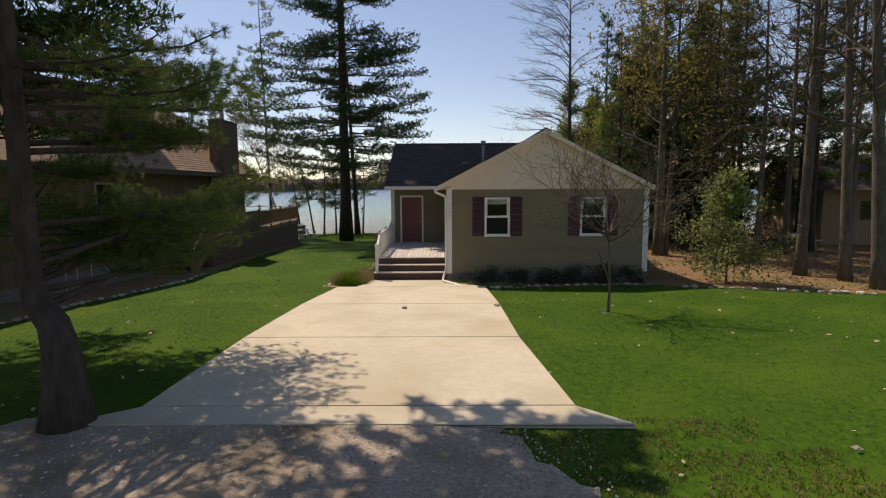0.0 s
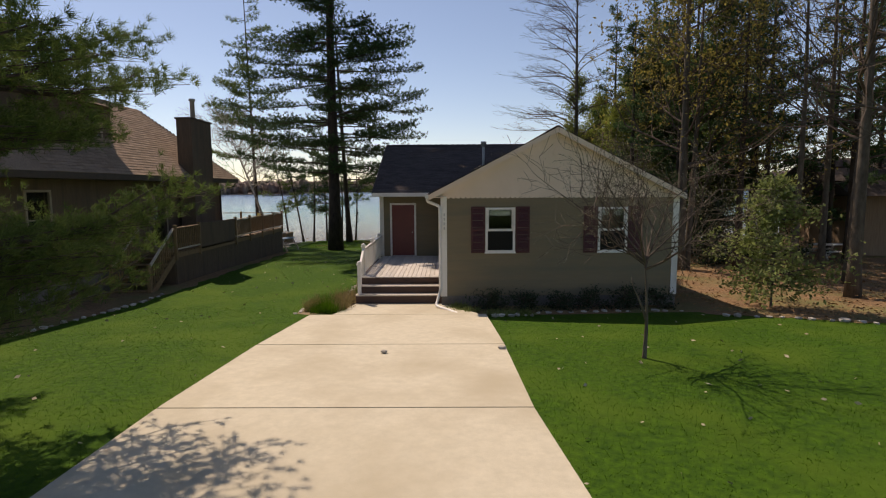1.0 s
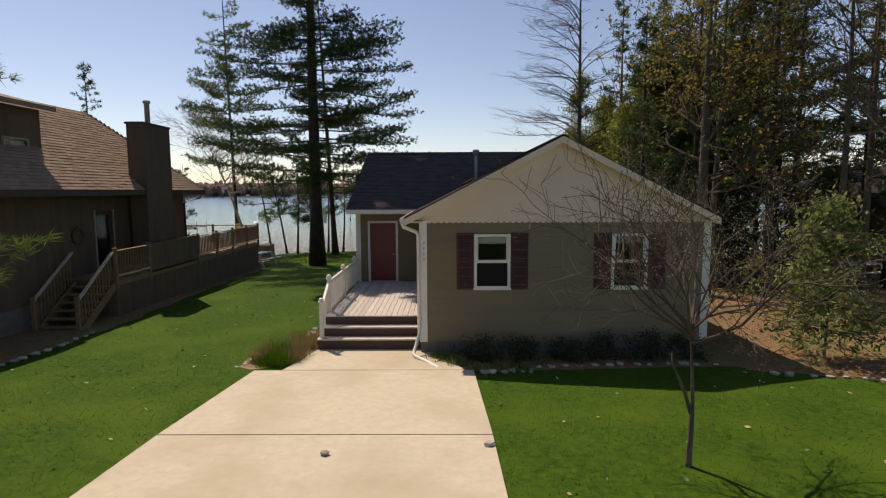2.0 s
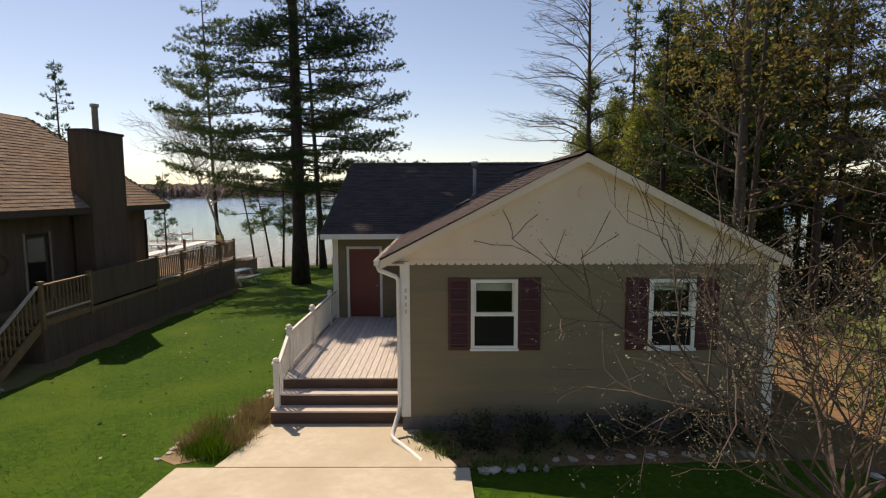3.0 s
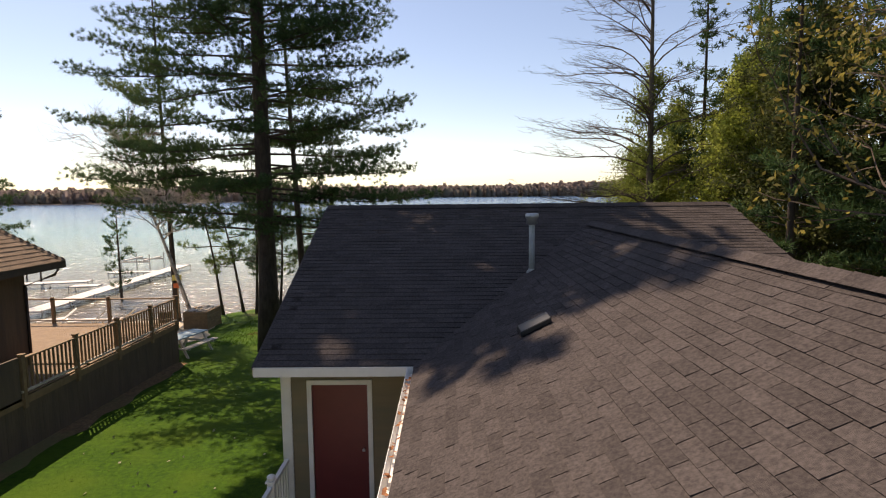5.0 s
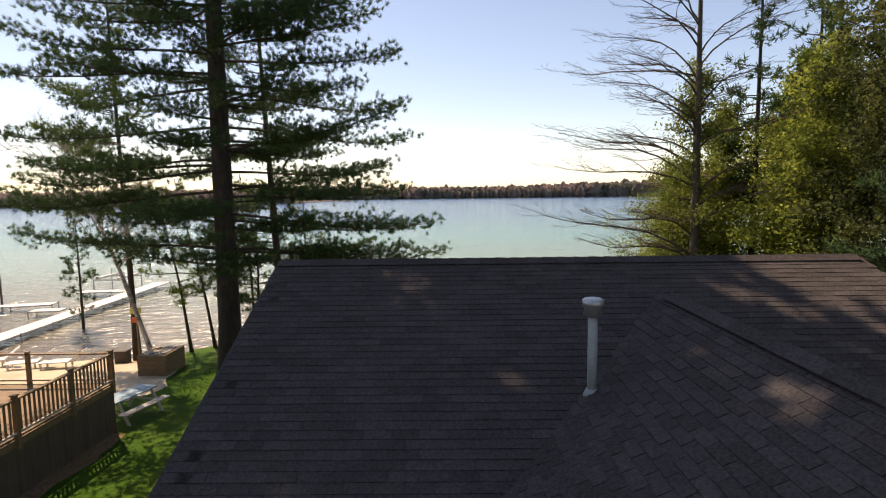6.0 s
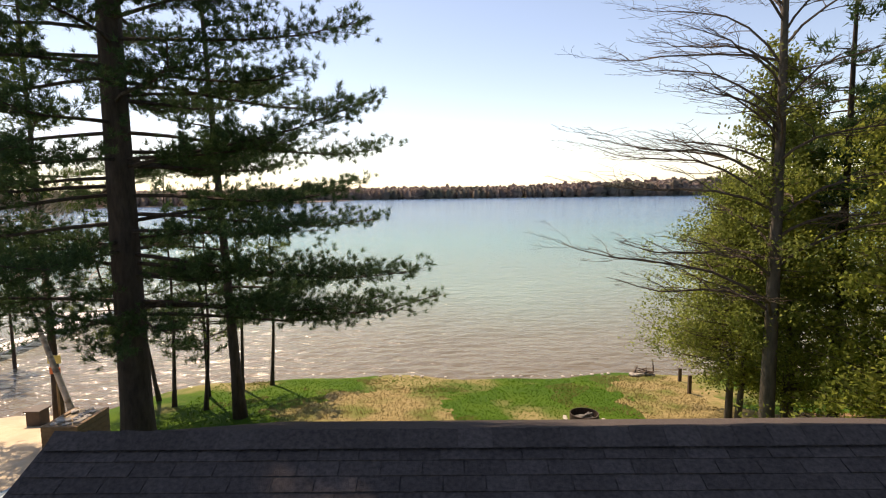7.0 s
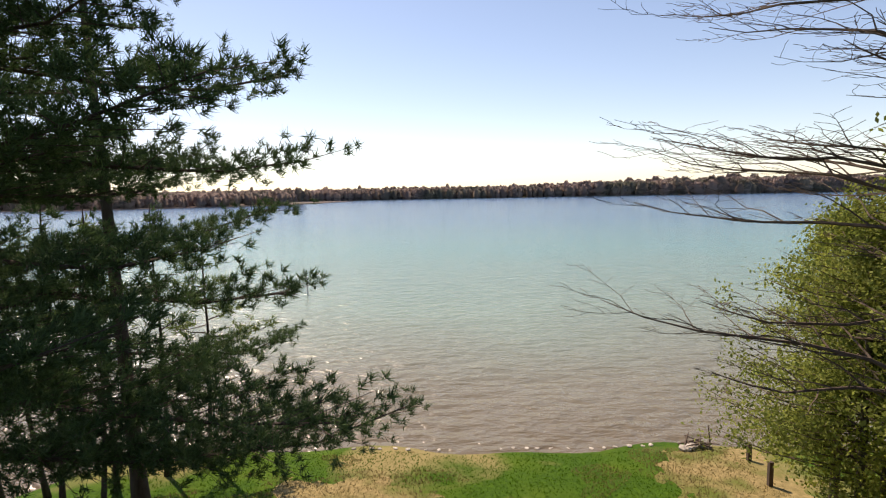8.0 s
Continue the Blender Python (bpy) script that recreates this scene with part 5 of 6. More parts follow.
part("hip_cap", hc, TANSHINGLE, nroof, kind="stuff")
fb = Mesh()
fb.box(RXA - 0.03, RXA, RYA, RYB, NZE - 0.19, NZE - 0.005)
fb.box(RXB, RXA - 0.03, RYB - 0.03, RYB, NZE - 0.19, NZE - 0.005)
fb.box(NX, RXA - 0.03, RYA, RYB - 0.03, NZE - 0.2, NZE - 0.17)
part("fascia", fb, DARKTRIM, nroof, "dark brown fascia and soffit")
dsn = Mesh().tube([(RXA - 0.05, RYB - 0.25, NZE - 0.2), (RXA - 0.12, RYB - 0.3, NZE - 0.36), (NX + 0.05, NY1 - 0.05, NZE - 0.62), (NX + 0.05, NY1 - 0.05, 0.8)], [0.04] * 4, 6)
part("downspout", dsn, DARKTRIM, nh, "dark brown downspout", True)
# dormer facing the yard
dm = Mesh()
dm.box(-14.2, -12.35, -1.2, 4.8, 3.9, 6.15)
dormer = part("dormer", dm, BROWNWALL, nh, "brown shed dormer with small window")
part("dormer_roof", Mesh().prism([(-12.0, -1.5, 6.12), (-14.4, -1.5, 6.75), (-14.4, -1.5, 6.9), (-12.0, -1.5, 6.27)], (0, 0, 0), (0, 6.6, 0)), TANSHINGLE, dormer)


def side_window(y0, y1, z0, z1, x, parent, trim):
    m = Mesh()
    for a, b, c, d in ((y0, y0 + 0.07, z0, z1), (y1 - 0.07, y1, z0, z1), (y0 + 0.07, y1 - 0.07, z0, z0 + 0.07), (y0 + 0.07, y1 - 0.07, z1 - 0.07, z1)):
        m.box(x - 0.04, x + 0.04, a, b, c, d)
    w = part("window_3", m, trim, parent, "tall narrow window with pale trim")
    part("pane", Mesh().box(x - 0.012, x - 0.004, y0 + 0.07, y1 - 0.07, z0 + 0.07, z1 - 0.07), GLASS, w)
    part("meeting_rail", Mesh().box(x - 0.02, x + 0.02, y0 + 0.07, y1 - 0.07, (z0 + z1) / 2 - 0.02, (z0 + z1) / 2 + 0.02), trim, w)
    part("curtain", Mesh().box(x - 0.24, x - 0.2, y0, y1, z0, z1), SCREEN, w)


PALE = mat("pale_tan_trim", (0.30, 0.24, 0.17), (0.36, 0.29, 0.21), 5, 0.7)
side_window(-0.6, 0.45, 1.35, 3.1, NX, nh, PALE)
side_window(3.2, 4.2, 4.25, 5.2, -12.33, dormer, PALE)
ndoor = part("patio_door", Mesh().box(NX - 0.09, NX - 0.05, 6.22, 7.18, 0.8, 2.83), DARKTRIM, nh, "dark framed glass patio door")
part("pane", Mesh().box(NX - 0.049, NX - 0.043, 6.34, 7.06, 1.0, 2.72), GLASS, ndoor)
for y in (6.13, 7.2):
    part("door_trim", Mesh().box(NX - 0.02, NX + 0.03, y, y + 0.07, 0.78, 2.92), PALE, ndoor)
# chimney
ch = Mesh()
ch.box(-11.55, -10.9, 8.2, 10.2, -0.9, 6.12)
chim = part("chimney", ch, BROWNWALL, nh, "tall brown boarded chimney chase")
part("chimney_cap", Mesh().box(-11.59, -10.86, 8.16, 10.24, 6.12, 6.2), DARKTRIM, chim)
part("flue", Mesh().tube([(-11.35, 9.4, 6.2), (-11.35, 9.4, 7.05), (-11.35, 9.4, 7.06), (-11.35, 9.4, 7.16)], [0.1, 0.1, 0.14, 0.14], 12), PIPEGREY, chim, "galvanised flue pipe", True)
# meters and boxes on the wall
for k, (y, z, w, hgt) in enumerate(((-2.5, 0.62, 0.30, 0.42), (-1.95, 0.75, 0.24, 0.36), (-1.3, 0.60, 0.34, 0.30), (-3.5, 0.6, 0.2, 0.3))):
    ub = thing("utility_box", (NX, y, z), "grey utility meter box fixed to the brown wall", "meter box", "meters on the wall")
    part("case", Mesh().box(NX + 0.004, NX + 0.14, y, y + w, z, z + hgt), GREYBOX, ub, bevel=0.012)
    part("conduit", Mesh().tube([(NX + 0.05, y + w / 2, z), (NX + 0.05, y + w / 2, -0.5)], [0.025, 0.025], 6), GREYBOX, ub)
    if k < 2:
        part("dial", Mesh().tube([(NX + 0.14, y + w / 2, z + hgt * 0.65), (NX + 0.2, y + w / 2, z + hgt * 0.65)], [0.075, 0.07], 12), METAL, ub)
wr = Mesh()
ring = [(NX + 0.05, 5.2 + 0.27 * math.cos(a), 2.1 + 0.27 * math.sin(a)) for a in [k * math.pi / 10 for k in range(21)]]
wr.tube(ring, [0.035] * 21, 6, False)
tagged(part("wreath", wr, TWIG, None), "twig wreath hanging on the brown wall", "wreath")

# side deck of that house
nd = thing("side_deck", (-11, 11, -0.6), "raised brown deck with boarded skirt", "deck")
DX, DZ, Y0, Y1 = -10.0, 0.76, 4.4, 17.8
fl = Mesh().box(NX + 0.02, DX - 0.02, 0, 0.138, DZ - 0.03, DZ).data("deck_board", BROWNRAIL)
y = Y0
while y < NY1 - 0.14:
    piece("deck_board", fl, nd, pose(0, y, 0))
    y += 0.145
fl2 = Mesh().box(-19.0, DX - 0.02, 0, 0.138, DZ - 0.03, DZ).data("deck_board", BROWNRAIL)
y = NY1 + 0.02
while y < Y1 - 0.1:
    piece("deck_board", fl2, nd, pose(0, y, 0))
    y += 0.145
sb = Mesh()
for a, b in ((Y0, Y1),):
    y = a
    while y < b - 0.05:
        e = min(y + 0.19, b)
        sb.box(DX - 0.03, DX - 0.005 + rng2.uniform(0, 0.004), y + 0.003, e - 0.003, -1.1, DZ - 0.05)
        y = e
part("skirt", sb, BROWNWALL, nd, "dark vertical skirt boards", kind="stuff")
part("end_skirt", Mesh().box(-19, DX - 0.03, Y1 - 0.03, Y1, -1.2, DZ - 0.05), BROWNWALL, nd)
part("rim_board", Mesh().box(DX - 0.002, DX + 0.03, Y0, Y1 + 0.02, DZ - 0.22, DZ - 0.04), BROWNRAIL, nd)
part("near_skirt", Mesh().box(NX, DX - 0.03, Y0 - 0.03, Y0, -0.8, DZ - 0.03), BROWNWALL, nd)

nr_ = thing("side_deck_railing", (-10, 11, DZ), "stained cedar deck railing with square balusters", "railing")
bal2 = Mesh().box(-0.02, 0.02, -0.02, 0.02, 0, 0.72).data("baluster", BROWNRAIL)


def brown_run(a, b, x, posts):
    """A run of railing along y between a and b."""
    for y in posts:
        p = part("post", Mesh().box(x - 0.05, x + 0.05, y - 0.05, y + 0.05, DZ - 0.3, DZ + 0.98), BROWNRAIL, nr_)
        part("post_cap", Mesh().box(x - 0.07, x + 0.07, y - 0.07, y + 0.07, DZ + 0.98, DZ + 1.01), BROWNRAIL, p)
    part("top_rail", Mesh().box(x - 0.06, x + 0.06, a, b, DZ + 0.88, DZ + 0.92), BROWNRAIL, nr_)
    # paler colour paints the grazing sun onto the bottom rail
    part("bottom_rail", Mesh().box(x - 0.02, x + 0.04, a, b, DZ + 0.08, DZ + 0.13), SUNLITRAIL, nr_)
    n = int((b - a) / 0.15)
    for k in range(n):
        y = a + (k + 0.5) * (b - a) / n
        if min(abs(y - q) for q in posts) > 0.07:
            piece("baluster", bal2, nr_, pose(x, y, DZ + 0.14))


brown_run(Y0, 6.4, DX + 0.02, (4.4, 6.4))
# Made-up panel standing in for the plain shaded brown stretch without railing.
part("stand_in_panel", Mesh().box(DX - 0.03, DX + 0.03, 6.46, 10.2, DZ - 0.1, DZ + 0.95), BROWNWALL, nd, "added brown panel standing in for the shaded gap in the railing")
brown_run(10.21, Y1, DX + 0.02, (10.3, 12.2, 14.1, 16.0, 17.74))
for xx in (-12.5, -14.6, -16.7, -18.9):
    part("post", Mesh().box(xx - 0.05, xx + 0.05, Y1 - 0.08, Y1 + 0.02, DZ - 0.2, DZ + 0.98), BROWNRAIL, nr_)
part("top_rail", Mesh().box(-19, DX - 0.03, Y1 - 0.08, Y1 + 0.02, DZ + 0.88, DZ + 0.92), BROWNRAIL, nr_)
part("bottom_rail", Mesh().box(-19, DX - 0.03, Y1 - 0.06, Y1, DZ + 0.08, DZ + 0.13), SUNLITRAIL, nr_)
# stair down towards the drive
nst = thing("side_deck_stair", (-10.6, 3.5, -0.4), "brown wooden stair with handrails leading up to the deck", "stair")
for k in range(6):
    zt = DZ - 0.19 * (k + 1)
    ys = Y0 - 0.03 - 0.29 * k
    part("tread", Mesh().box(-11.3, -10.05, ys - 0.30, ys - 0.01, zt - 0.04, zt), BROWNRAIL, nst)
for xx in (-11.34, -10.05):
    part("stringer", Mesh().prism([(xx, Y0 - 0.03, DZ - 0.05), (xx, Y0 - 1.85, -0.45), (xx, Y0 - 1.85, -0.7), (xx, Y0 - 0.03, DZ - 0.35)], (0, 0, 0), (0.045, 0, 0)), BROWNRAIL, nst)
    # paler colour paints sunlight onto the handrail top
    part("handrail", Mesh().prism([(xx - 0.03, Y0 - 0.06, DZ + 0.90), (xx - 0.03, Y0 - 1.85, -0.45 + 0.90), (xx - 0.03, Y0 - 1.85, -0.45 + 0.86), (xx - 0.03, Y0 - 0.06, DZ + 0.86)], (0, 0, 0), (0.1, 0, 0)), SUNLITRAIL, nst)
    part("newel", Mesh().box(xx - 0.03, xx + 0.07, Y0 - 1.92, Y0 - 1.82, -0.6, 0.55), BROWNRAIL, nst)
    for k in range(11):
        y = Y0 - 0.2 - k * 0.15
        zb = DZ - 0.05 - (Y0 - y) * 0.656
        piece("baluster", bal2, nst, pose(xx + 0.02, y, zb + 0.12) @ Matrix.Diagonal((1, 1, 1.1, 1)))

# ---- cabin among the trees ----
cb = thing("log_cabin", (25, 16, -0.6), "brown cabin with a low shingle roof among the trees", "house")
part("wall", Mesh().box(21.8, 31, 13.4, 20, -1.0, 2.6), mat("cabin_tan_boards", (0.24, 0.16, 0.10), (0.32, 0.22, 0.14), 3, 0.8, 0.2, 20, stretch=(6, 6, 0.5)), cb, "tan board wall")
cr = Mesh()
cr.prism([(21.0, 12.6, 2.55), (21.0, 20.8, 2.55), (21.0, 16.7, 4.7)], (0, 0, 0), (11, 0, 0))
part("roof", cr, SHINGLE, cb, "brown shingle roof")
cw = part("window_4", Mesh().box(24, 25.2, 13.36, 13.398, 0.8, 1.9), DARKTRIM, cb, "dark cabin window")
part("pane", Mesh().box(24.1, 25.1, 13.345, 13.358, 0.9, 1.8), GLASS, cw)
part("door", Mesh().box(27, 27.95, 13.36, 13.398, -0.6, 1.45), DARKTRIM, cb, "dark cabin door")


# ---- lake side things ----
def picnic_table(x, y, rot, label, top, group=""):
    z = gz(x, y)
    t = thing("picnic_table", (x, y, z), label, "picnic table", group)
    R = Matrix.Translation((x, y, z)) @ Matrix.Rotation(radians(rot), 4, "Z")
    for k in range(5):
        part("top_board", Mesh().box(-0.9, 0.9, -0.37 + k * 0.15, -0.23 + k * 0.15, 0.72, 0.755, R), top, t)
    for s in (-1, 1):
        for k in range(2):
            part("bench_board", Mesh().box(-0.9, 0.9, s * 0.72 - 0.14 + k * 0.145, s * 0.72 - 0.005 + k * 0.145, 0.42, 0.455, R), DECKWOOD, t)
        for xx in (-0.65, 0.65):
            m = Mesh()
            m.prism([R @ Vector((xx, s * 0.25, 0.72)), R @ Vector((xx, s * 0.35, 0.72)), R @ Vector((xx, s * 0.75, 0.0)), R @ Vector((xx, s * 0.65, 0.0))], (0, 0, 0), tuple(R.to_3x3() @ Vector((0.05, 0, 0))))
            part("leg", m, DECKWOOD, t)
    for xx in (-0.7, 0.6):
        part("cross_bar", Mesh().box(xx, xx + 0.045, -0.85, 0.85, 0.36, 0.42, R), DECKWOOD, t)
    return t


picnic_table(-10.35, 19.0, 74, "weathered picnic table with a faded blue top", BLUE)
picnic_table(19.5, 12.0, 10, "pale picnic table under the trees", DOCKWOOD)
# planter box of timbers with stones on top
sx, sy = -11.9, 24.2
sz = gz(sx, sy)
pb_ = thing("timber_planter", (sx, sy, sz), "brown timber retaining box topped with pale stones", "planter")
for k in range(5):
    za, zb = sz - 0.05 + 0.19 * k, sz + 0.13 + 0.19 * k
    part("timber", Mesh().box(sx - 0.58, sx + 0.58, sy - 0.9, sy - 0.76, za, zb), BROWNRAIL, pb_, bevel=0.008)
    part("timber", Mesh().box(sx + 0.44, sx + 0.58, sy - 0.757, sy + 0.7, za, zb), BROWNRAIL, pb_, bevel=0.008)
    part("timber", Mesh().box(sx - 0.58, sx - 0.44, sy - 0.757, sy + 0.7, za, zb), BROWNRAIL, pb_, bevel=0.008)
part("soil", Mesh().box(sx - 0.435, sx + 0.435, sy - 0.755, sy + 0.7, sz - 0.2, sz + 0.84), SAND, pb_)


def stone_mesh(seed, squash=0.6):
    bm = bmesh.new()
    bmesh.ops.create_icosphere(bm, subdivisions=1, radius=1)
    rs = random.Random(seed)
    for v in bm.verts:
        v.co *= rs.uniform(0.75, 1.2)
        v.co.z *= squash
    me = bpy.data.meshes.new("stone")
    bm.to_mesh(me)
    bm.free()
    me.materials.append(STONE)
    return me


STONES = [stone_mesh(s) for s in range(5)]
for k in range(16):
    piece("stone", STONES[k % 5], pb_, pose(sx + rng2.uniform(-0.38, 0.38), sy + rng2.uniform(-0.7, 0.6), sz + 0.89, rz=rng2.uniform(0, 360)) @ Matrix.Diagonal((0.16, 0.13, 0.10, 1)))


def stone_row(name, pts, label, size, step, group_label="stone edging"):
    row = thing(name, (pts[0][0], pts[0][1], gz(*pts[0])), label, group_label)
    for a, b in zip(pts, pts[1:]):
        L = math.hypot(b[0] - a[0], b[1] - a[1])
        n = max(1, int(L / step))
        for k in range(n):
            u = (k + rng2.uniform(-0.2, 0.2)) / n
            x, y = a[0] + (b[0] - a[0]) * u + rng2.gauss(0, 0.03), a[1] + (b[1] - a[1]) * u + rng2.gauss(0, 0.03)
            s = size * rng2.uniform(0.6, 1.35)
            piece("stone", STONES[rng2.randrange(5)], row, pose(x, y, gz(x, y) + 0.25 * s, rz=rng2.uniform(0, 360)) @ Matrix.Diagonal((s, s * rng2.uniform(0.6, 1), s * 0.8, 1)))


stone_row("stone_edging", [(7.4, -1.95), (8.7, -2.2), (10.2, -2.8), (12.0, -3.5), (14.5, -4.3)], "row of pale stones edging the mulch bed", 0.12, 0.30)
stone_row("stone_edging", [(1.2, -1.65), (2.6, -1.6)], "few pale stones at the corner of the front bed", 0.10, 0.2)
stone_row("stone_edging", [(2.6, -1.25), (4.2, -1.12), (6.8, -1.1)], "shaded stones along the front bed", 0.10, 0.3)
stone_row("stone_edging", [(-4.0, -1.2), (-3.75, -0.1), (-3.2, 1.5), (-3.15, 6.2)], "pale stones edging the narrow side bed", 0.09, 0.17)
stone_row("stone_edging", [(-9.75, -8.3), (-9.5, -4), (-9.4, 0), (-9.4, 2.6)], "shaded stones edging the mulch strip of the brown house", 0.10, 0.34)
stone_row("shore_stones", [(8.4, 31.1), (9.0, 31.5), (9.4, 31.3)], "small heap of rocks and driftwood at the water line", 0.20, 0.11, "rocks")
stone_row("shore_stones", [(-3.0, 31.6), (-1.0, 31.5), (1.0, 31.6), (1.7, 31.7), (4.5, 31.6), (8, 31.6)], "pebbles along the water line", 0.09, 0.42, "rocks")
dw = Mesh()
for k in range(9):
    p = Vector((8.5 + rng2.random(), 31.1 + rng2.random() * 0.6, gz(9, 31.2) + 0.12 + rng2.random() * 0.1))
    d = Vector((rng2.gauss(0, 1), rng2.gauss(0, 1), 0.15)).normalized()
    dw.tube([p - d * 0.4, p, p + d * 0.45], [0.03, 0.035, 0.015], 5)
tagged(part("driftwood", dw, TWIG, None, kind="stuff"), "dark driftwood sticks on the shore rocks", "driftwood")

# fire pit: steel ring with ashes and a loose stone rim
fx, fy = 4.9, 25.64
fz = gz(fx, fy)
fp = thing("fire_pit", (fx, fy, fz), "rusty steel fire ring with ashes and stones", "fire pit")
m = Mesh()
n = 20
for k in range(n):
    a0, a1 = 2 * math.pi * k / n, 2 * math.pi * (k + 1) / n
    c0, s0, c1, s1 = math.cos(a0), math.sin(a0), math.cos(a1), math.sin(a1)
    for ra, rb2, za, zb in ((0.50, 0.50, -0.1, 0.24), (0.47, 0.50, 0.24, 0.24), (0.47, 0.47, 0.24, -0.1)):
        m.quad((fx + ra * c0, fy + ra * s0, fz + za), (fx + ra * c1, fy + ra * s1, fz + za), (fx + rb2 * c1, fy + rb2 * s1, fz + zb), (fx + rb2 * c0, fy + rb2 * s0, fz + zb))
part("ring", m, RUST, fp, "rusty steel ring")
m = Mesh()
m.tube([(fx, fy, fz), (fx, fy, fz + 0.07)], [0.46, 0.3], 14)
part("ash", m, ASH, fp)
for k in range(22):
    a = rng2.uniform(2.6, 6.4)
    piece("stone", STONES[k % 5], fp, pose(fx + 0.66 * math.cos(a), fy + 0.64 * math.sin(a), fz + 0.03, rz=k * 40) @ Matrix.Diagonal((0.085, 0.07, 0.06, 1)))
for k, (a, L) in enumerate(((0.4, 0.35), (0.75, 0.3))):
    d = Vector((math.cos(a), math.sin(a), 0.12)) * L
    c = Vector((fx, fy, fz + 0.12))
    part("log", Mesh().tube([c - d, c + d], [0.05, 0.045], 7), ASH, fp, "charred log")

# posts near the cedars, warning sign on the tree, box on the beach
for x, y, hgt in ((9.74, 28.4, 0.75), (10.1, 30.2, 0.6)):
    z = gz(x, y)
    tagged(part("stake", Mesh().box(x - 0.06, x + 0.06, y - 0.06, y + 0.06, z - 0.1, z + hgt), DARKTRIM, None), "short dark wooden stake in the lawn", "stake")
sg = thing("warning_sign", (-14.2, 26.6, 0.0), "small orange and yellow sign boards on the thin pine", "sign")
part("orange_board", Mesh().box(-14.5, -14.1, 26.55, 26.58, 0.55, 0.80), ORANGE, sg, bevel=0.004)
part("yellow_board", Mesh().box(-14.55, -14.05, 26.55, 26.58, 0.95, 1.25), YELLOW, sg, bevel=0.004)
part("stake", Mesh().box(-14.33, -14.27, 26.585, 26.64, -1.1, 1.25), BROWNRAIL, sg)
bxz = gz(-14.9, 26.3)
wb = thing("wooden_bin", (-14.9, 26.3, bxz), "small dark wooden bin at the edge of the sand", "bin")
part("box", Mesh().box(-15.1, -14.6, 26.0, 26.5, bxz, bxz + 0.62), DARKTRIM, wb, bevel=0.01)
part("lid", Mesh().box(-15.15, -14.55, 25.95, 26.55, bxz + 0.62, bxz + 0.67), DARKTRIM, wb)


def lounger(x, y, rot):
    z = gz(x, y) + 0.05
    t = thing("beach_lounger", (x, y, z), "low pale slatted lounger on the sand", "lounger", "loungers on the beach")
    R = Matrix.Translation((x, y, z)) @ Matrix.Rotation(radians(rot), 4, "Z")
    part("seat", Mesh().box(-0.6, 0.6, -0.3, 0.3, 0.28, 0.32, R), DOCKWOOD, t)
    part("backrest", Mesh().box(0, 0.7, -0.3, 0.3, -0.02, 0.02, R @ pose(0.6, 0, 0.3, 0, -40, 0)), DOCKWOOD, t)
    for a, b in ((-0.5, -0.27), (-0.5, 0.27), (0.5, -0.27), (0.5, 0.27)):
        part("leg", Mesh().box(a - 0.03, a + 0.03, b - 0.03, b + 0.03, 0, 0.28, R), DOCKWOOD, t)


lounger(-18.6, 25.2, 20)
lounger(-17.0, 25.0, 10)
lounger(-20.5, 25.6, 35)


def dock(a, b, w, label, z=SHORE_LEVEL + 0.42):
    A, B = Vector((a[0], a[1], z)), Vector((b[0], b[1], z))
    d = (B - A).normalized()
    s = Vector((-d.y, d.x, 0))
    t = thing("dock", A, label, "dock", "docks in the lake")
    n = int((B - A).length / 1.2)
    for k in range(n):
        p, q = A.lerp(B, k / n), A.lerp(B, (k + 0.985) / n)
        m = Mesh()
        m.prism([p - s * w, p + s * w, q + s * w, q - s * w], (0, 0, -0.09), (0, 0, 0))
        part("plank_section", m, DOCKWOOD, t)
    for k in range(0, n + 1, 2):
        for e in (-1, 1):
            p = A.lerp(B, min(k / n, 1)) + s * e * (w + 0.04)
            part("pile", Mesh().tube([p + Vector((0, 0, 0.06)), p - Vector((0, 0, 1.6))], [0.035, 0.035], 6), METAL, t)


dock((-23.6, 28.2), (-24.6, 48.5), 0.62, "long pale plank dock reaching into the lake")
dock((-27.2, 37.0), (-25.3, 37.3), 0.45, "short side arm of the plank dock")
dock((-33, 37.8), (-27.4, 39.4), 0.5, "low floating dock with a mooring post")
dock((-28.6, 44.0), (-25.0, 44.4), 0.5, "short side arm of the plank dock")
for x, y in ((-31.8, 40.2), (-1.35 * 26, 43)):
    tagged(part("mooring_post", Mesh().tube([(x, y, -2.5), (x, y, 0.9)], [0.07, 0.06], 8), DARKTRIM, None), "dark mooring post standing in the lake", "post")
bt = thing("boat_lift", (-27.0, 46.3, SHORE_LEVEL), "pale metal boat lift frame beside the dock", "boat lift")
for x in (-28.4, -25.9):
    for y in (45.2, 47.6):
        part("leg", Mesh().tube([(x, y, -2.4), (x, y, 0.35)], [0.05, 0.05], 6), METAL, bt)
for y in (45.2, 47.6):
    part("beam", Mesh().box(-28.4, -25.9, y - 0.05, y + 0.05, -0.35, -0.22), DOCKWOOD, bt)
for x in (-28.0, -26.3):
    part("bunk", Mesh().box(x - 0.1, x + 0.1, 45.0, 47.8, -0.21, -0.08), DOCKWOOD, bt)
by_ = thing("buoy", (-12.5, 62, SHORE_LEVEL), "thin white marker buoy far out in the lake", "buoy")
part("pole", Mesh().tube([(-12.5, 62, -2), (-12.5, 62, 0.3)], [0.09, 0.07], 8), WHITE, by_)
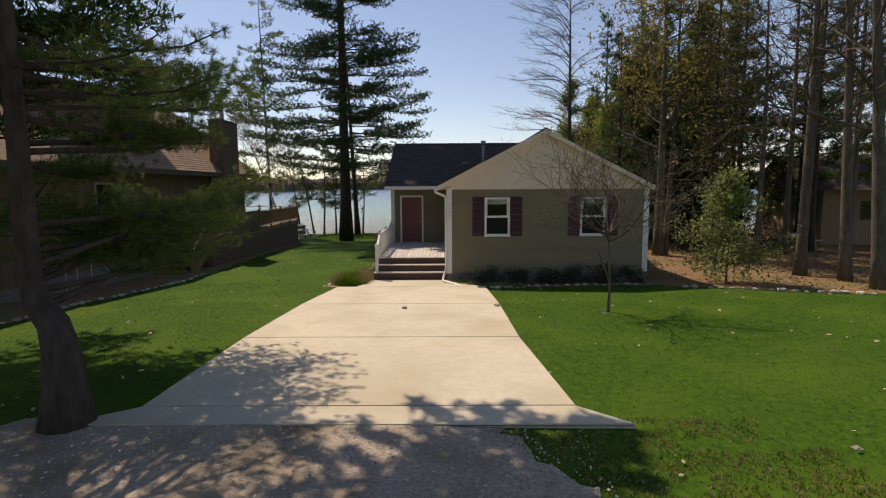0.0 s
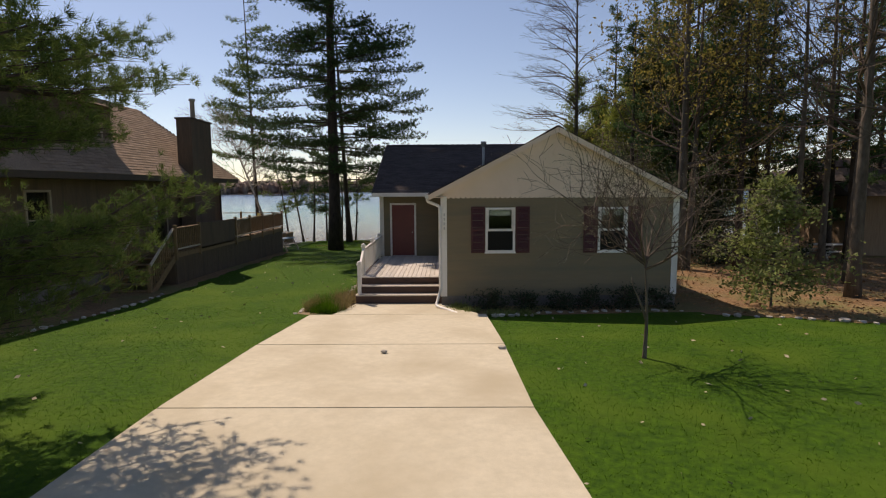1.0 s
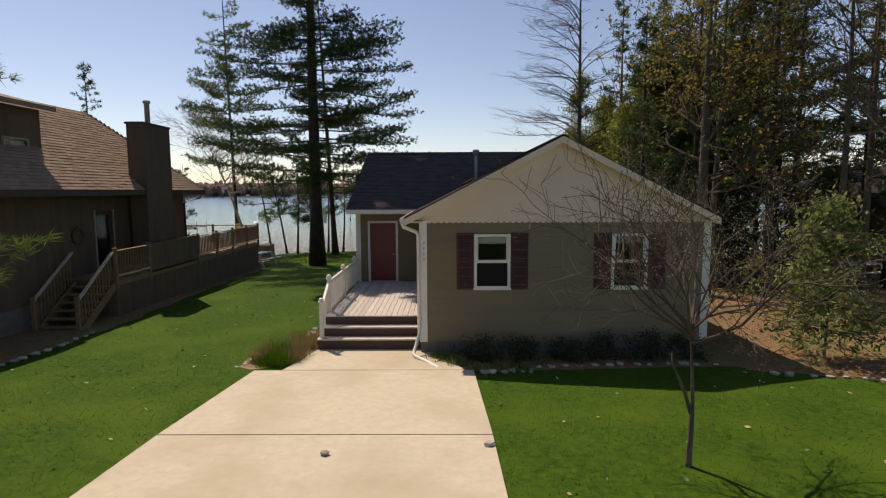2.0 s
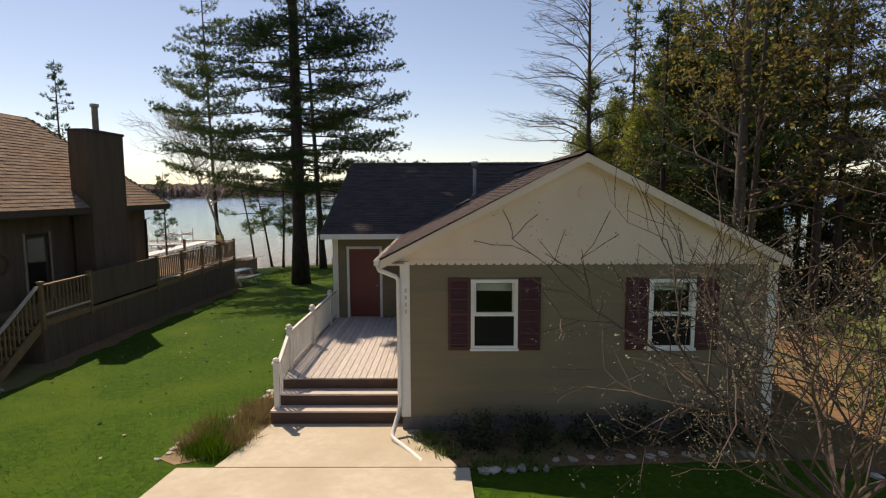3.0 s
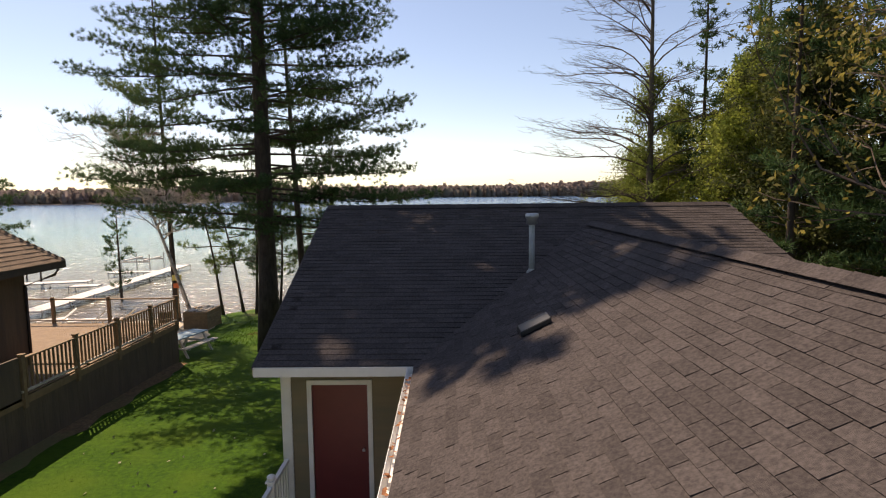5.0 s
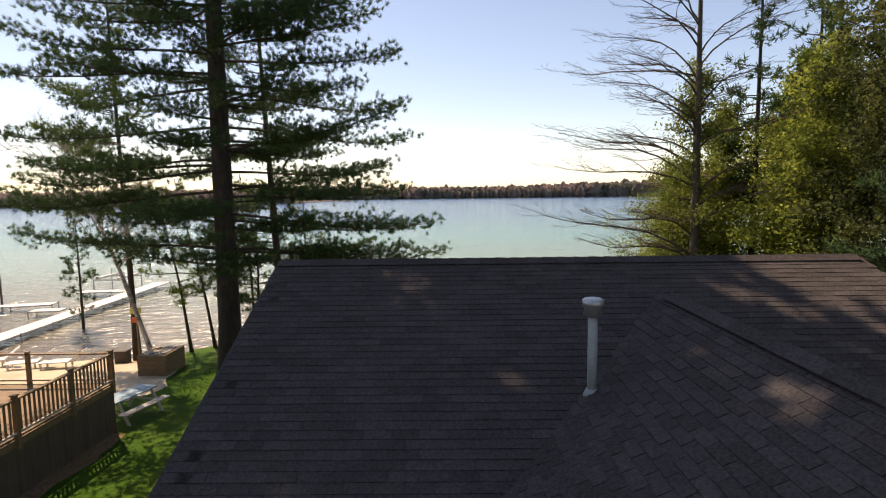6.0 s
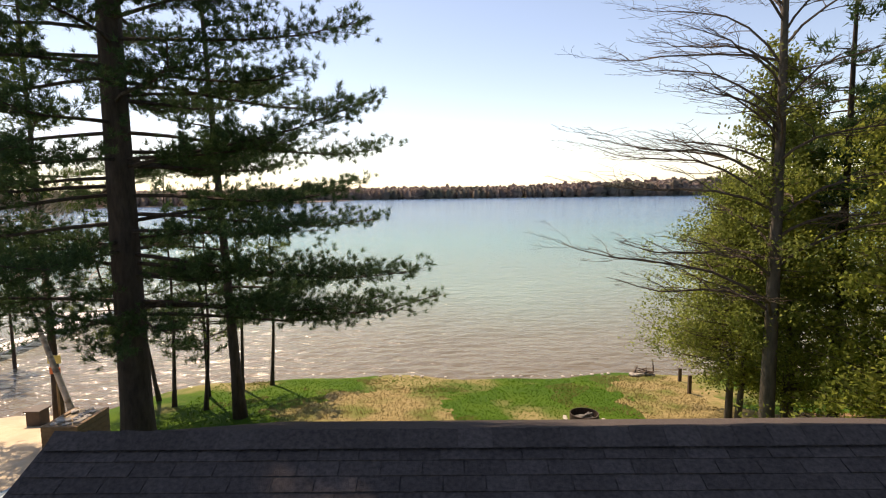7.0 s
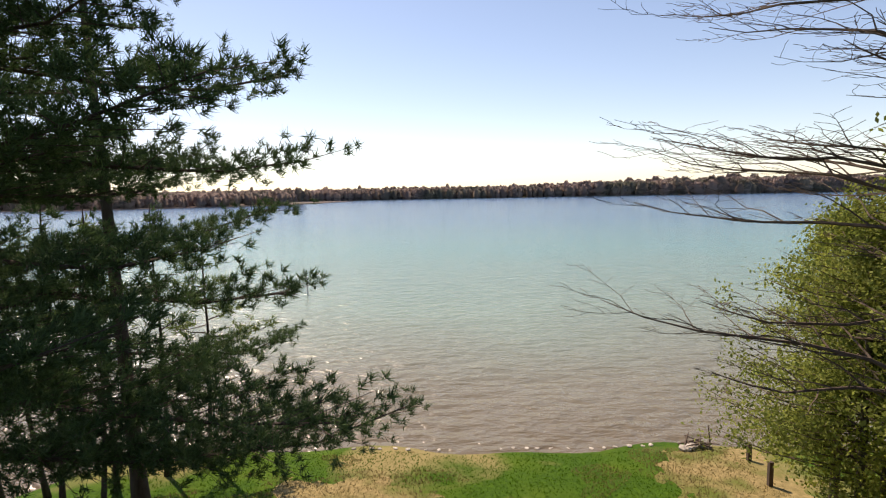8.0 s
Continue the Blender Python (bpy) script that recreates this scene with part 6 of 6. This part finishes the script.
part("band", Mesh().tube([(-12.5, 62, -0.5), (-12.5, 62, -0.1)], [0.1, 0.1], 8), BLACK, by_)

# ---- planting near the cottage ----
def tuft_plant(x, y, h, n, material, seed, label, name="grass_clump", spread=0.5, width=0.006):
    z = gz(x, y)
    r = np.random.default_rng(seed)
    t = thing(name, (x, y, z), label, "plant", "clumps in the beds")
    P = np.stack([x + r.normal(0, 0.10, n), y + r.normal(0, 0.10, n), np.full(n, z + 0.02)], 1)
    part("foliage", soup("foliage", blades(P, np.tile((0, 0, 1.0), (n, 1)), 5, h, width, spread, seed), material), None, t, kind="stuff")


for k, (x, y, h) in enumerate(((-3.2, -0.9, 0.45), (-3.5, -0.6, 0.4), (-2.95, -0.4, 0.42), (-3.4, -1.1, 0.3), (-3.05, 0.2, 0.4), (-2.9, 1.2, 0.34), (-2.85, 2.4, 0.3), (-2.9, 3.8, 0.3), (-3.65, -0.85, 0.36), (-3.3, -0.25, 0.46), (-3.6, -0.1, 0.4), (-2.85, -0.75, 0.4), (-3.05, -1.15, 0.3), (-3.15, 0.8, 0.42), (-2.9, 0.5, 0.44))):
    tuft_plant(x, y, h, 70, DRYBLADE if k % 3 else BLADE, 200 + k, "dry tan grass clump in the side bed" if k % 3 else "green clump in the side bed")
for k, (x, y) in enumerate(((0.42, -0.55), (0.6, -0.85), (0.8, -1.1), (0.5, -0.3), (1.4, -1.5), (1.8, -1.5), (2.2, -1.48))):
    tuft_plant(x, y, 0.17, 60, LEAF, 220 + k, "low grey-green leafy clump in the front bed", "bedding_plant", 0.8, 0.012)
for k in range(6):
    cedar("low_shrub", 1.35 + k * 0.95, -0.62, 0.62 + 0.08 * math.sin(k * 2), 0.42, 240 + k, "low dark rounded shrub against the front wall", base=0.05, r=0.015, clumps=150, leaf=SHRUB, count=9, size=0.035, scatter=0.06, shape=0.35, bulge=0.9, group="front shrubs")
ac = thing("condenser_unit", (7.35, 2.6, gz(7.35, 2.6)), "dark boxy condenser unit beside the cottage", "condenser")
az_ = gz(7.35, 2.6)
part("case", Mesh().box(7.05, 7.7, 2.25, 2.95, az_ + 0.05, az_ + 0.85), DARKTRIM, ac, bevel=0.03)
part("base_pad", Mesh().box(6.95, 7.8, 2.15, 3.05, az_ - 0.05, az_ + 0.05), FOUND, ac)
# a stone and fallen leaves on the drive
for k, (x, y, s) in enumerate(((-1.05, -5.9, 0.075), (1.2, -5.6, 0.09))):
    z = float(np.interp(y, PROFILE_Y, PROFILE_Z)) + 0.05
    ob = piece("loose_stone", STONES[k], driveway, pose(x, y, z + 0.03) @ Matrix.Diagonal((s, s * 0.8, s * 0.8, 1)))
    ob.parent = None
    ob.matrix_parent_inverse = Matrix.Identity(4)
    tagged(ob, "small brown stone lying on the driveway edge", "stone")


# ---- turf ----
def turf(name, n, x0, x1, y0, y1, h, width, material, seed, label, keep, group=""):
    r = np.random.default_rng(seed)
    P = []
    while len(P) < n:
        x, y = r.uniform(x0, x1), r.uniform(y0, y1)
        if keep(x, y):
            P.append((x, y, gz(x, y) - 0.01))
    ob = new(name, soup(name, blades(P, np.tile((0, 0, 1.0), (len(P), 1)), 3, h, width, 0.55, seed), material))
    return tagged(ob, label, "grass", kind="stuff")


def off_drive(x, y):
    if -12.6 < y < 0.4:
        yy = np.clip(y, ROWS_Y[0], ROWS_Y[-1])
        return not (np.interp(yy, ROWS_Y, LEFT) - 0.03 < x < np.interp(yy, ROWS_Y, RIGHT) + 0.03)
    return True


def front_lawn(x, y):
    return off_drive(x, y) and (x < 1 or y < -1.75 - max(0, x - 7) * 0.33) and (x > -9.6 or y < -8) and (y > -12.5 or x > 1.9 or x < -9) and not (x > -4.1 and x < 0.5 and y > -1.5)


def side_lawn(x, y):
    return -9.5 < x < -3.2 and y > 0


def dry_spot(x, y):
    w = 0.9 * noise.noise(Vector((x * 0.6, y * 0.8, 2)))
    return ((x + 3.2) / 3.4) ** 2 + ((y - 26.4) / 2.9) ** 2 < 1 + w or (x > 6.6 + w and y > 22)


turf("lawn_grass", 68000, -14, 14, -17, 0, 0.032, 0.005, BLADE, 1, "short bright green lawn grass blades", front_lawn)
turf("side_lawn_grass", 16000, -9.5, -3.2, 0, 20, 0.026, 0.006, BLADE, 2, "short bright green grass between the houses", side_lawn)
turf("shore_grass", 16000, -11, 9, 20, 31.3, 0.07, 0.010, BLADE, 3, "uneven green grass on the shore lawn", lambda x, y: x > -10 and not dry_spot(x, y) and y < 31.2 - shore_shift(x) * 0.4)
turf("dry_shore_grass", 14000, -9, 10, 22, 31.3, 0.08, 0.010, DRYBLADE, 4, "patches of dry straw-coloured grass by the shore", lambda x, y: dry_spot(x, y) or (noise.noise(Vector((x * 0.5, y * 0.7, 3))) > 0.3))
def verge(x, y):
    """Ragged strip of weeds between gravel, driveway flare and lawn."""
    w = noise.noise(Vector((x * 0.9, y * 0.9, 5)))
    return off_drive(x, y) and (0.55 + 0.5 * w < x < 4.4 + 1.5 * w and noise.noise(Vector((x * 2.2, y * 2.2, 8))) > -0.25 or w > 0.34)


turf("verge_weeds", 8000, -8, 6, -18, -12.2, 0.055, 0.008, DRYBLADE, 5, "weeds and dead grass at the gravel edge", verge)
turf("verge_grass", 4200, -2, 6, -18, -12.2, 0.055, 0.007, BLADE, 6, "uneven green weeds at the gravel edge", verge)
r9 = np.random.default_rng(19)
P = []
while len(P) < 260:
    x, y = r9.uniform(-9, 11), r9.uniform(-16, 18)
    if (front_lawn(x, y) and y < 0) or (side_lawn(x, y) and y > 0):
        P.append((x, y, gz(x, y) + 0.03))
tagged(new("lawn_leaves", soup("lawn_leaves", leaves(P, 1, 0.05, 0.01, 20, 0.8), mat("bleached_leaves", (0.30, 0.26, 0.16), (0.48, 0.43, 0.30), 5, 0.85), 4)), "few bleached leaves scattered on the lawn", "leaves", kind="stuff")
# fallen leaves under the trees
r_ = np.random.default_rng(8)
P = [(x, y, gz(x, y) + 0.045) for x, y in zip(r_.uniform(7.3, 20, 5200), r_.uniform(-3.2, 14, 5200)) if y > -1.8 - max(0, x - 7) * 0.33 + 0.3 and x > 7.3]
litter = leaves(P, 2, 0.05, 0.06, 9, 0.85)
litter[:, :, 2] = np.maximum(litter[:, :, 2], np.array([gz(float(a), float(b)) + 0.034 for a, b in litter[:, 0, :2]])[:, None])
tagged(new("leaf_litter", soup("leaf_litter", litter, mat("fallen_leaves", (0.20, 0.105, 0.045), (0.38, 0.22, 0.10), 4, 0.85, island=0.35), 4)), "brown fallen leaves on the mulch", "leaves", kind="stuff")


rp_ = np.random.default_rng(31)
P = []
while len(P) < 2600:
    x, y = rp_.uniform(-5, 1.6), rp_.uniform(-16.5, -12.55)
    P.append((x, y, gz(x, y) + 0.036))
tagged(new("loose_gravel", soup("loose_gravel", leaves(P, 1, 0.022, 0.004, 32, 0.6), GRAVELSTONE, 4)), "scattered pale pebbles on the gravel apron", "gravel", kind="stuff")


# ---- lap siding boards and stones, the many small pieces ----
def lap(parent, x0, x1, y, z0, z1, holes):
    m = Mesh()
    m.v = [(0, -0.022, 0), (1, -0.022, 0), (1, -0.004, 0.11), (0, -0.004, 0.11), (0, 0, 0), (1, 0, 0), (1, 0, 0.11), (0, 0, 0.11)]
    m.f = [(0, 1, 2, 3), (1, 0, 4, 5), (0, 3, 7, 4), (2, 1, 5, 6), (3, 2, 6, 7)]
    me = m.data("siding_board", SIDING)
    z = z0
    while z < z1:
        spans = [(x0, x1)]
        for h in holes:
            if h[2] < z + 0.105 and h[3] > z + 0.005:
                spans = [q for a, b in spans for q in ((a, min(b, h[0])), (max(a, h[1]), b)) if q[1] - q[0] > 0.02]
        for a, b in spans:
            piece("siding_board", me, parent, Matrix.Translation((a, y, z)) @ Matrix.Diagonal((b - a, 1, 1, 1)))
        z += 0.105


def pad(w, d=0.0):
    return (w[0] - d, w[1] + d, w[2] - d, w[3] + d)


lap(front_wall, 0.151, 6.679, 0.0, ZF - 0.02, ZE + 0.0, [W1, W2])
lap(door_wall, MX0 + 0.121, -0.001, MY, DECK - 0.05, EAVE - 0.2, [pad(DOOR, 0.078)])
